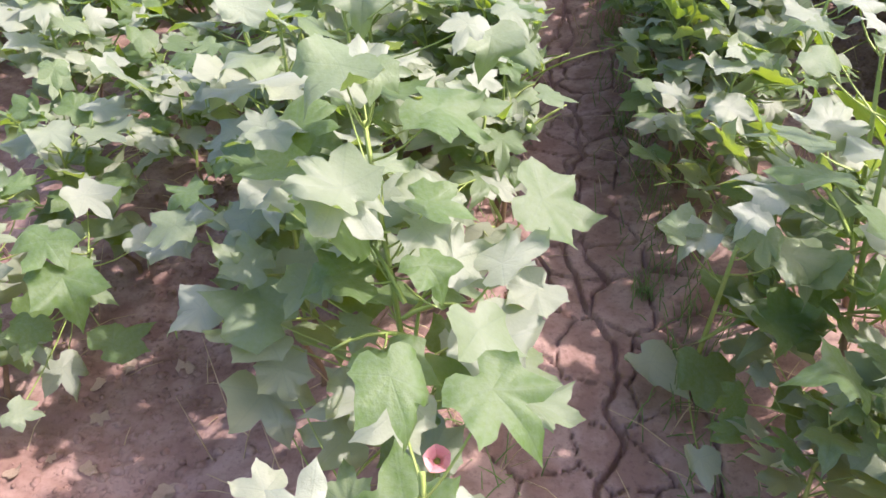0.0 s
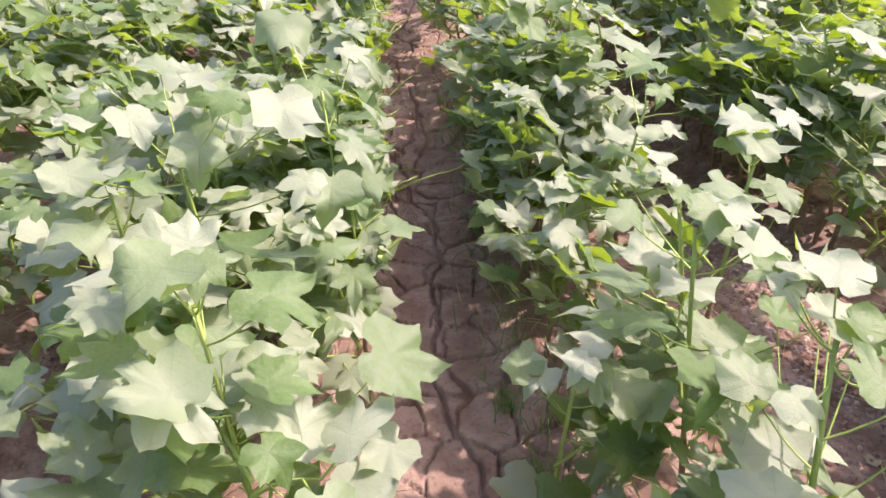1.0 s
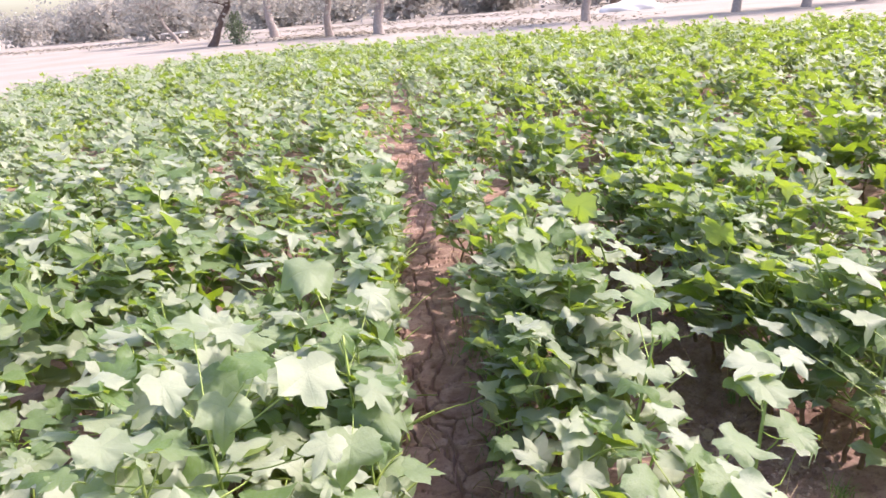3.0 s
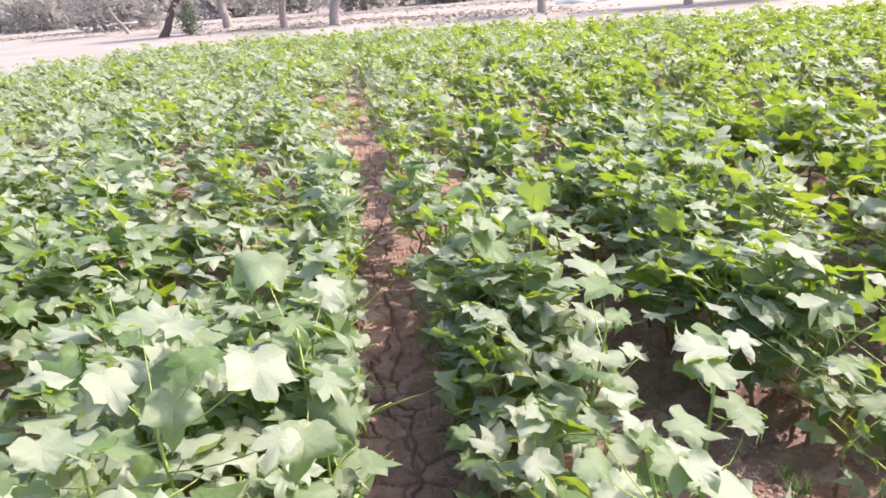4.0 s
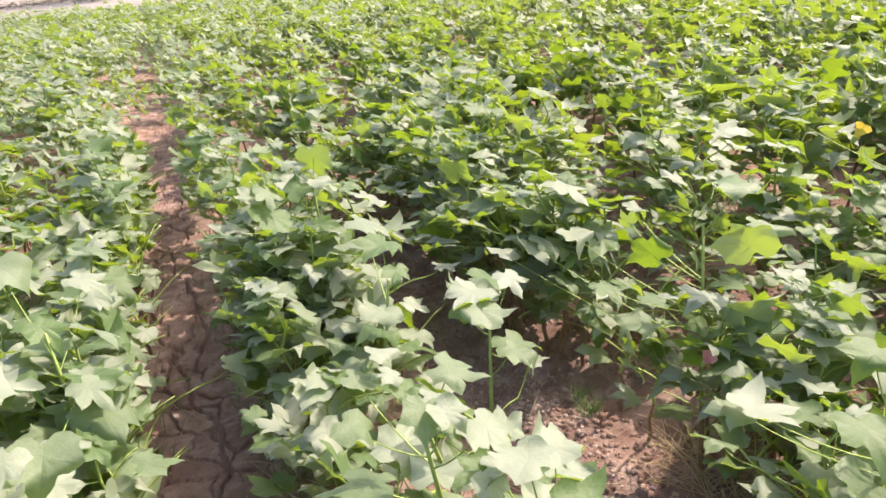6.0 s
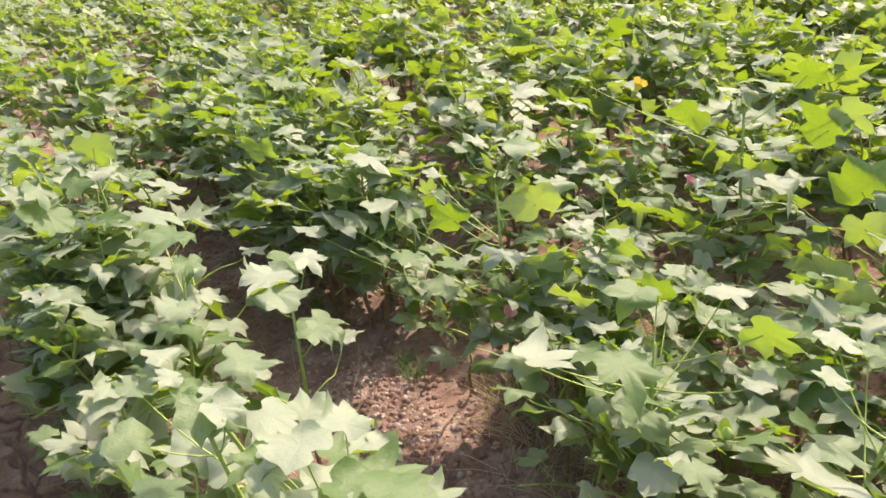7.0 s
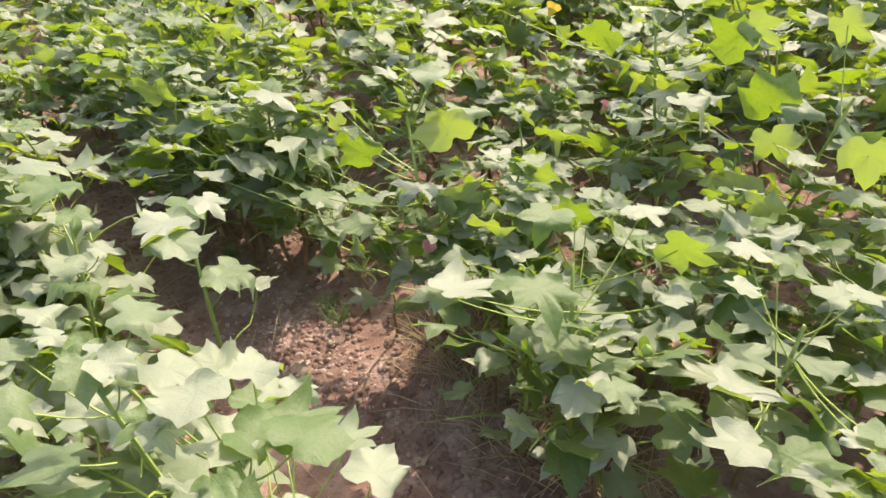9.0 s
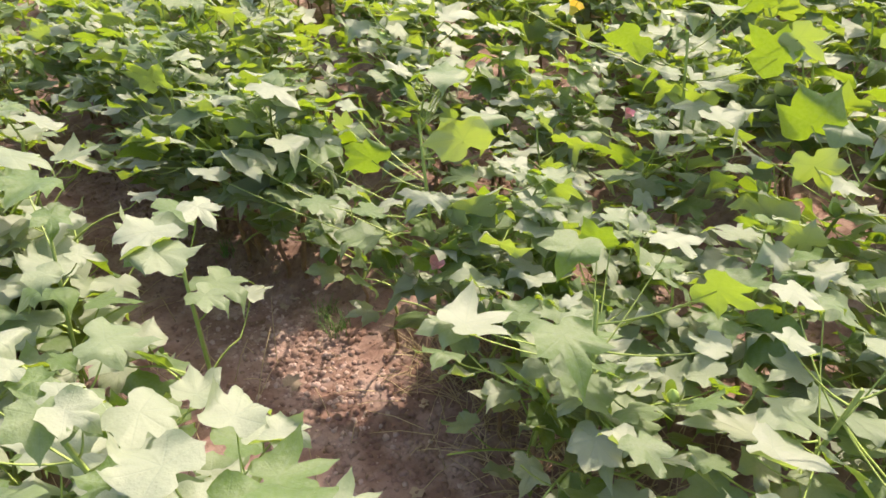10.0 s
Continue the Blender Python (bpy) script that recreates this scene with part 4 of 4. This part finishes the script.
def joined_leaves(layouts, step, rings, seed):
    """Arrays of many plants' blades in one: layouts are (pose, leaves)."""
    rr = random.Random(seed)
    if step not in LEAF_KINDS:
        LEAF_KINDS[step] = [leaf_arrays(300 + s, step, rings) for s in range(12)]
    kinds = LEAF_KINDS[step]
    kinds = [(np.array([tuple(v) for v in vs]), fs, np.array(us)) for vs, fs, us in kinds]
    V, F, U, base = [], [], [], 0
    for m, leaves in layouts:
        for joint, tip, normal in leaves:
            vs, fs, us = kinds[rr.randrange(12)]
            w = np.array(m @ leaf_pose(joint, tip, normal))
            V.append(vs @ w[:3, :3].T + w[:3, 3])
            U.append(us)
            F.append((fs, base))
            base += len(vs)
    return np.concatenate(V), [tuple(i + b for i in f) for fs, b in F for f in fs], np.concatenate(U)


def stalk_arrays(stalks, only_woody=False):
    verts, faces, index = [], [], []
    for points, radii, woody in stalks:
        if woody or not only_woody:
            tube(verts, faces, points, radii, 3)
            index += [1 if woody else 0] * (len(faces) - len(index))
    return verts, faces, index


for k, (x, y) in enumerate(spots[NEAR:MIDDLE]):
    at = pose(x, y, soil_at(x, y), 0, 0, r.uniform(-35, 35)) @ Matrix.Scale(r.uniform(0.9, 1.1), 4)
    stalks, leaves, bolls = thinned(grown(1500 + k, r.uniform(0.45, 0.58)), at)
    if not leaves:
        continue
    v, f, u = joined_leaves([(Matrix.Identity(4), leaves)], 2, (0.62, 1.0), k)
    plant = tagged(new("cotton_plant"), PLANT_LABEL, "cotton plant", "cotton plants in the rows")
    plant.matrix_basis = at
    sv, sf, si = stalk_arrays(stalks)
    part("stem", mesh_of("stem", sv, sf, [STEM, WOODY], None, si), plant)
    part("foliage", mesh_of("foliage", v, f, [LEAF], u), plant)

# the far rows, too many to count
FAR_GROWN = [grown(2000 + k, random.Random(k).uniform(0.47, 0.59)) for k in range(16)]
far_kinds = []
for k, (stalks, leaves, bolls) in enumerate(FAR_GROWN):
    upper = [lf for lf in leaves if lf[0].z > (0.16 if k < 8 else 0.26)]
    rr = random.Random(50 + k)
    more = [(a + Vector((rr.uniform(-0.09, 0.09), rr.uniform(-0.09, 0.09), rr.uniform(-0.08, 0.05))), b - a, c) for a, b, c in upper[::2]]
    upper = [(a, a + (b - a) * 0.85, c) for a, b, c in upper] + [(a, a + way * 0.7, c) for a, way, c in more]
    v, f, u = joined_leaves([(Matrix.Identity(4), upper)], 3, (1.0,), k)
    far_kinds.append((v, np.array([t for q in f for t in ((q[0], q[1], q[2]), (q[0], q[2], q[-1]))[: len(q) - 2]]), u))
V, F, U, base = [], [], [], 0
for x, y in spots[MIDDLE:]:
    v, f, u = far_kinds[r.randrange(8) + (8 if y > 4.5 or y < 0 or x > 7 else 0)]
    w = np.array(pose(x, y, 0.03, 0, 0, r.uniform(-35, 35)) @ Matrix.Scale(r.uniform(0.9, 1.12), 4))
    V.append(v @ w[:3, :3].T + w[:3, 3])
    F.append(f + base)
    U.append(u)
    base += len(v)
V, F, U = np.concatenate(V), np.concatenate(F), np.concatenate(U)
me = bpy.data.meshes.new("cotton_field")
me.vertices.add(len(V))
me.vertices.foreach_set("co", V.astype(np.float32).ravel())
me.loops.add(F.size)
me.polygons.add(len(F))
me.loops.foreach_set("vertex_index", F.astype(np.int32).ravel())
me.polygons.foreach_set("loop_start", np.arange(0, F.size, 3, dtype=np.int32))
me.polygons.foreach_set("use_smooth", np.ones(len(F), dtype=bool))
me.uv_layers.new(name="leaf").data.foreach_set("uv", U[F.ravel()].astype(np.float32).ravel())
me.materials.append(LEAF)
me.update(calc_edges=True)
tagged(new("cotton_field", me), "dense green cotton rows stretching away to the field's edge", "cotton crop", kind="stuff")


# ---- beyond the field: a bare strip, scattered trees, a hut and walls ----
def tree(x, y, height, girth, lean, seed, crown_size=2.4, leaves=2200, name="tree", label="thorn tree with a grey crooked trunk on bare ground, colours paled for haze", bark=None, bole=0.36):
    r = random.Random(seed)
    bark = bark or BARK
    thing = tagged(new(name), label, "tree", "trees beyond the field")
    thing.matrix_basis = pose(x, y, soil_at(x, y))
    fork = Vector((lean, r.uniform(-0.2, 0.2), height * bole))
    trunk = [Vector((0, 0, -0.1))] + [fork * t + Vector((0.10 * math.sin(5 * t + seed), 0.08 * math.cos(4 * t + seed), 0)) for t in (0.2, 0.4, 0.6, 0.8, 1.0)]
    v, f = [], []
    tube(v, f, trunk, [girth * k for k in (1.25, 1.0, 0.92, 0.86, 0.8, 0.7)], 9)
    part("trunk", mesh_of("trunk", v, f, [bark]), thing)
    ends = []
    for k in range(5):
        a = k * 1.257 + r.uniform(-0.4, 0.4)
        end = trunk[-1] + Vector((math.cos(a) * crown_size * 0.7, math.sin(a) * crown_size * 0.7, height * r.uniform(0.04, 0.50)))
        limb = [p + Vector((r.uniform(-0.12, 0.12), r.uniform(-0.12, 0.12), 0)) for p in bend(trunk[-1], end, 0.2, 6)]
        v, f = [], []
        tube(v, f, limb, [girth * q for q in (0.5, 0.42, 0.34, 0.26, 0.18, 0.1)], 6)
        for j in (2, 3, 4):
            twig = limb[j] + Vector((r.uniform(-0.9, 0.9), r.uniform(-0.9, 0.9), r.uniform(-0.7, 0.7)))
            tube(v, f, bend(limb[j], twig, 0.08, 4), [girth * q for q in (0.2, 0.15, 0.1, 0.06)], 5)
            ends.append(twig)
        ends.append(end)
        part("limb", mesh_of("limb", v, f, [bark]), thing)
    v, f, uv = [], [], []
    for k in range(leaves):
        c = ends[k % len(ends)] + Vector((r.gauss(0, 0.6), r.gauss(0, 0.6), r.gauss(0, 0.62))) * crown_size / 2.2
        u = Vector((r.gauss(0, 1), r.gauss(0, 1), r.gauss(0, 0.6))).normalized()
        w = u.cross(Vector((r.gauss(0, 1), r.gauss(0, 1), r.gauss(0, 1)))).normalized()
        size = r.uniform(0.05, 0.13) * crown_size / 2.2 * (1.8 if y > 60 else 1.3)
        b = len(v)
        v += [c - u * size, c + w * size * 0.5, c + u * size, c - w * size * 0.5]
        uv += [(0, -0.5), (0.3, 0), (0, 0.6), (-0.3, 0)]
        f.append((b, b + 1, b + 2, b + 3))
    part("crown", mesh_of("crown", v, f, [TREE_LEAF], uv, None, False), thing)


TREES = [(-11.9, 40.5, 5.6, 0.21, 1.35, 1), (-10.0, 49.0, 7.0, 0.30, -0.3, 2), (-5.4, 42.2, 6.5, 0.22, 0.1, 3), (-2.3, 38.7, 6.8, 0.26, 0.2, 4), (7.6, 33.0, 6.4, 0.20, 0.0, 5),
         (13.2, 30.0, 6.4, 0.17, 0.1, 6), (15.6, 29.0, 6.0, 0.17, -0.1, 7), (-17.5, 52.0, 6.0, 0.14, -1.2, 8), (18.5, 30.0, 6.2, 0.2, 0.2, 9)]
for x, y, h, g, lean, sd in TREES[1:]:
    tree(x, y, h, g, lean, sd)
x, y, h, g, lean, sd = TREES[0]
tree(x, y, h, g, lean, sd, label="leaning thorn tree with a dark brown trunk beside a bush", bark=DARK_BARK)
r = random.Random(77)
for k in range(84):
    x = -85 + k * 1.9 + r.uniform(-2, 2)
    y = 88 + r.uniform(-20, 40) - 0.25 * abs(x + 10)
    tree(x, y, r.uniform(4.5, 7.0), r.uniform(0.14, 0.24), r.uniform(-0.6, 0.6), 200 + k, r.uniform(2.8, 4.4), 2000, label="thorn tree far beyond the field, its colours paled for haze", bole=0.20)


def bush(x, y, size, seed):
    r = random.Random(seed)
    thing = tagged(new("bush"), "dense grey-green bush growing beside a tree trunk", "bush")
    thing.matrix_basis = pose(x, y, soil_at(x, y))
    v, f, uv = [], [], []
    for k in range(900):
        a, z = r.uniform(0, 6.28), r.random() ** 0.8
        rad = size * (0.42 + 0.16 * math.sin(2.3 * a + 5 * z)) * math.sin(math.pi * (0.25 + 0.62 * z)) * r.uniform(0.2, 1.15)
        c = Vector((rad * math.cos(a), rad * math.sin(a), size * z * (0.95 + 0.25 * math.sin(3.1 * a))))
        u = Vector((r.gauss(0, 1), r.gauss(0, 1), r.gauss(0, 0.8) + 0.5)).normalized()
        w = u.cross(Vector((r.gauss(0, 1), r.gauss(0, 1), r.gauss(0, 1)))).normalized()
        q = r.uniform(0.05, 0.11)
        b = len(v)
        v += [c - u * q, c + w * q * 0.5, c + u * q, c - w * q * 0.5]
        uv += [(0, -0.5), (0.3, 0), (0, 0.6), (-0.3, 0)]
        f.append((b, b + 1, b + 2, b + 3))
    part("foliage", mesh_of("foliage", v, f, [BUSH], uv, None, False), thing)
    v, f = [], []
    for k in range(7):
        a = k * 0.9
        tube(v, f, bend((0, 0, -0.05), (0.4 * size * math.cos(a), 0.4 * size * math.sin(a), size * 0.8), 0.05, 4), [0.03, 0.025, 0.018, 0.01], 5)
    part("branches", mesh_of("branches", v, f, [BARK]), thing)


bush(-10.5, 41.2, 1.5, 3)


def grass_bank(x0, x1, y0, y1, height, seed, count):
    """A low bank overgrown with dry tufts: far off, so joined."""
    r = random.Random(seed)
    v, f = [], []
    for k in range(count):
        t = r.random()
        x, y = x0 + (x1 - x0) * t + r.gauss(0, 1.6), y0 + (y1 - y0) * t + r.gauss(0, 2.6)
        z = soil_at(x, y)
        for _ in range(3):
            a, h = r.uniform(0, 6.28), 0.6 * height * r.uniform(0.4, 1.1)
            d = Vector((math.cos(a), math.sin(a), 0)) * 0.09
            tip = Vector((x + r.uniform(-0.2, 0.2), y + r.uniform(-0.2, 0.2), z + h))
            b = len(v)
            v += [Vector((x, y, z - 0.02)) - d, Vector((x, y, z - 0.02)) + d, tip]
            f.append((b, b + 1, b + 2))
    return mesh_of("dry_grass_bank", v, f, [DRY_GRASS], None, None, False)


tagged(new("dry_grass_bank", grass_bank(-60, 30, 64, 54, 0.10, 5, 3800)), "low bank of dry brown grass beyond the bare strip", "grass", kind="stuff")
tagged(new("weedy_field_edge", grass_bank(-9.5, 9, 46, 36, 0.10, 6, 1500)), "strip of dry weeds along the bare ground's edge", "grass", kind="stuff")


def block(name, size, material, parent, at, bevel=0.03):
    bm = bmesh.new()
    bmesh.ops.create_cube(bm, size=1.0)
    bmesh.ops.scale(bm, vec=size, verts=bm.verts)
    bmesh.ops.bevel(bm, geom=bm.edges[:], offset=bevel, segments=2, affect="EDGES")
    me = bpy.data.meshes.new(name)
    bm.to_mesh(me)
    bm.free()
    me.materials.append(material)
    return part(name, me, parent, Matrix.Translation(at))


def hut(x, y, turn, width, depth, height, material, label):
    thing = tagged(new("hut"), label, "hut")
    thing.matrix_basis = pose(x, y, soil_at(x, y) - 0.05, 0, 0, turn)
    block("wall", (width, depth, height), material, thing, (0, 0, height / 2), 0.05)
    block("roof", (width + 0.4, depth + 0.4, 0.18), material, thing, (0, 0, height + 0.09), 0.04)
    block("door", (0.9, 0.10, 2.0), BARK, thing, (-width * 0.25, -depth / 2 - 0.03, 1.0), 0.01)
    block("window", (0.8, 0.10, 0.8), BARK, thing, (width * 0.2, -depth / 2 - 0.03, 1.6), 0.01)
    return thing


hut(-64.5, 104.0, 20, 6.0, 4.0, 4.2, WHITEWASH, "small whitewashed flat-roofed hut far beyond the field")
hut(22.0, 66.0, -12, 9.0, 4.0, 2.4, BRICKY, "low brown brick shed far beyond the field")
bm = bmesh.new()
bmesh.ops.create_icosphere(bm, subdivisions=4, radius=1.0)
for vert in bm.verts:
    n0 = noise.noise(vert.co * 2.0) * 0.18
    vert.co = Vector((vert.co.x * (1.9 + n0), vert.co.y * (1.0 + n0), max(vert.co.z, -0.1) * (0.6 + n0)))
me = bpy.data.meshes.new("heap")
bm.to_mesh(me)
bm.free()
me.materials.append(SHEET)
me.polygons.foreach_set("use_smooth", [True] * len(me.polygons))
heap = tagged(new("heap", me), "low pale heap under sheeting on bare ground", "heap")
heap.matrix_basis = pose(12.6, 43.0, soil_at(12.6, 43.0))


def cot(x, y, turn):
    thing = tagged(new("cot"), "low pale rope cot standing under far trees", "cot")
    thing.matrix_basis = pose(x, y, soil_at(x, y), 0, 0, turn)
    for dx, dy in ((-0.95, -0.45), (0.95, -0.45), (-0.95, 0.45), (0.95, 0.45)):
        block("leg", (0.08, 0.08, 0.55), BARK, thing, (dx, dy, 0.26), 0.01)
    block("bed_frame", (2.0, 1.0, 0.10), SHEET, thing, (0, 0, 0.56), 0.02)


cot(-20.5, 60.0, 10)


# ---- litter: straw, dry stalks and grass in the furrows ----
def straw(name, count, seed, where, material, length, lift, label, category):
    r = random.Random(seed)
    v, f = [], []
    for _ in range(count):
        x, y = where(r)
        z = soil_at(x, y) + 0.003
        a, ln = r.uniform(0, 6.28), r.uniform(*length)
        up = r.uniform(*lift)
        end = Vector((x + math.cos(a) * ln * math.cos(up), y + math.sin(a) * ln * math.cos(up), z + 0.006 + ln * math.sin(up)))
        tube(v, f, bend((x, y, z), end, ln * 0.08, 3), [0.0014, 0.0012, 0.0006], 3)
    return tagged(new(name, mesh_of(name, v, f, [material])), label, category, kind="stuff")


def along_rows(r):
    k = r.choice((-2, -1, 0, 0, 1, 1, 2, 2, 3))
    y = r.uniform(0.35, 4.2)
    return FIRST_ROW + k * ROW_GAP + r.gauss(0, 0.17) - skew(y), y


def beside_cracks(r):
    y = r.uniform(0.5, 3.0)
    return r.choice((-0.12, 0.28, 0.30)) + r.gauss(0, 0.05) - skew(y), y


straw("straw_litter", 2600, 11, along_rows, STRAW, (0.03, 0.13), (-0.02, 0.35), "dry pale straw and stalk litter lying under the cotton rows", "straw")
def under_canopy(r):
    return 1.20 + r.gauss(0, 0.08), r.uniform(0.45, 1.25)


straw("stalk_litter", 420, 14, under_canopy, STRAW, (0.05, 0.17), (0.0, 0.9), "tangled dry stalks and straw under the cotton beside the clods", "straw")
straw("thin_weeds", 800, 12, beside_cracks, GRASS, (0.03, 0.10), (0.7, 1.5), "thin sparse green weeds standing beside the cracked furrow", "weeds")
straw("dry_weeds", 700, 13, along_rows, STRAW, (0.05, 0.20), (0.6, 1.4), "dry upright weed stalks among the cotton stems", "weeds")


def grass_tuft(x, y, seed, blades=46, tall=0.085):
    """A small tuft of green grass: narrow bent blades from one root."""
    r = random.Random(seed)
    v, f = [], []
    for _ in range(blades):
        a, h = r.uniform(0, 6.28), tall * r.uniform(0.45, 1.0)
        root = Vector((r.gauss(0, 0.016), r.gauss(0, 0.016), 0))
        out = Vector((math.cos(a), math.sin(a), 0))
        side = Vector((-out.y, out.x, 0)) * 0.0016
        for i in range(4):
            t = i / 3
            p = root + out * h * 0.55 * t * t + Vector((0, 0, h * t * (1 - 0.25 * t)))
            v += [p - side * (1 - 0.85 * t), p + side * (1 - 0.85 * t)]
            if i:
                b = len(v) - 4
                f.append((b, b + 1, b + 3, b + 2))
    tuft = tagged(new("grass_tuft", mesh_of("grass_tuft", v, f, [GRASS])), "small tuft of fine green grass on dry furrow soil", "grass", "grass tufts")
    tuft.matrix_basis = pose(x, y, soil_at(x, y) - 0.004)


for k, (x, y) in enumerate(((1.075, 1.46), (1.10, 1.54), (0.20, 1.86), (0.21, 1.12), (0.25, 0.92), (1.02, 2.05))):
    grass_tuft(x, y, 60 + k)


DEAD_LEAF = plain_material("withered_leaf", (0.30, 0.21, 0.15), (0.42, 0.33, 0.25), 30.0, 0.85, 0.4, 0.004)
DEAD_MESHES = []
for k in range(4):
    lv, lf, luv = leaf_arrays(700 + k, 2, (0.5, 0.8, 1.0))
    DEAD_MESHES.append(mesh_of("fallen_leaf", [Vector((p.x, p.y, p.z * 0.7 + 0.25 * p.x * p.x)) for p in lv], lf, [DEAD_LEAF], luv))
r = random.Random(31)
for k in range(26):
    x, y = ((r.uniform(-0.98, -0.55), r.uniform(0.5, 1.05)) if k < 11 else (r.uniform(0.82, 1.35), r.uniform(0.7, 1.9)))
    ob = tagged(new("fallen_leaf", r.choice(DEAD_MESHES)), "withered brown cotton leaf lying curled on the soil", "fallen leaf", "fallen leaves")
    ob.matrix_basis = pose(x, y, soil_at(x, y) + 0.006, r.uniform(-12, 12), r.uniform(-12, 12), r.uniform(0, 360)) @ Matrix.Scale(r.uniform(0.016, 0.034), 4)


def clods(name, count, seed, where, size, label, material=SOIL):
    """Loose crumbs of dry soil: uneven little lumps."""
    r = random.Random(seed)
    shape = [Vector(v) for v in ((1, 0, 0), (-1, 0, 0), (0, 1, 0), (0, -1, 0), (0, 0, 1), (0.6, 0.6, 0.5), (-0.6, 0.6, 0.5), (-0.6, -0.6, 0.5), (0.6, -0.6, 0.5))]
    sides = [(0, 2, 5), (2, 1, 6), (1, 3, 7), (3, 0, 8), (5, 2, 6), (6, 1, 7), (7, 3, 8), (8, 0, 5), (4, 5, 6), (4, 6, 7), (4, 7, 8), (4, 8, 5)]
    v, f = [], []
    for _ in range(count):
        x, y = where(r)
        q = size[0] + (size[1] - size[0]) * r.random() ** 3
        turn = pose(0, 0, 0, r.uniform(-30, 30), r.uniform(-30, 30), r.uniform(0, 360)).to_3x3()
        at, b = Vector((x, y, soil_at(x, y) - q * 0.15)), len(v)
        v += [at + turn @ Vector((p.x * q * r.uniform(0.7, 1.2), p.y * q * r.uniform(0.6, 1.0), p.z * q * r.uniform(0.5, 1.0))) for p in shape]
        f += [tuple(b + i for i in side) for side in sides]
    return tagged(new(name, mesh_of(name, v, f, [material])), label, "soil clods", kind="stuff")


def side_furrows(r):
    k = r.choice((-1, -1, 1, 1, 1, 2))
    y = r.uniform(0.3, 3.2)
    return {-1: -0.84, 1: 1.02, 2: 1.95}[k] + r.gauss(0, 0.13) - skew(y), y


def clod_patch(r):
    y = 1.45 + r.gauss(0, 0.22)
    return 0.95 + r.gauss(0, 0.085) - 0.05 * (y - 1.4), y


clods("soil_crumbs", 14000, 21, side_furrows, (0.0025, 0.016), "loose reddish crumbs of dry soil scattered along the furrows")
clods("soil_clods", 800, 22, clod_patch, (0.002, 0.013), "pale broken clods of dry soil heaped in a furrow", CLOD)
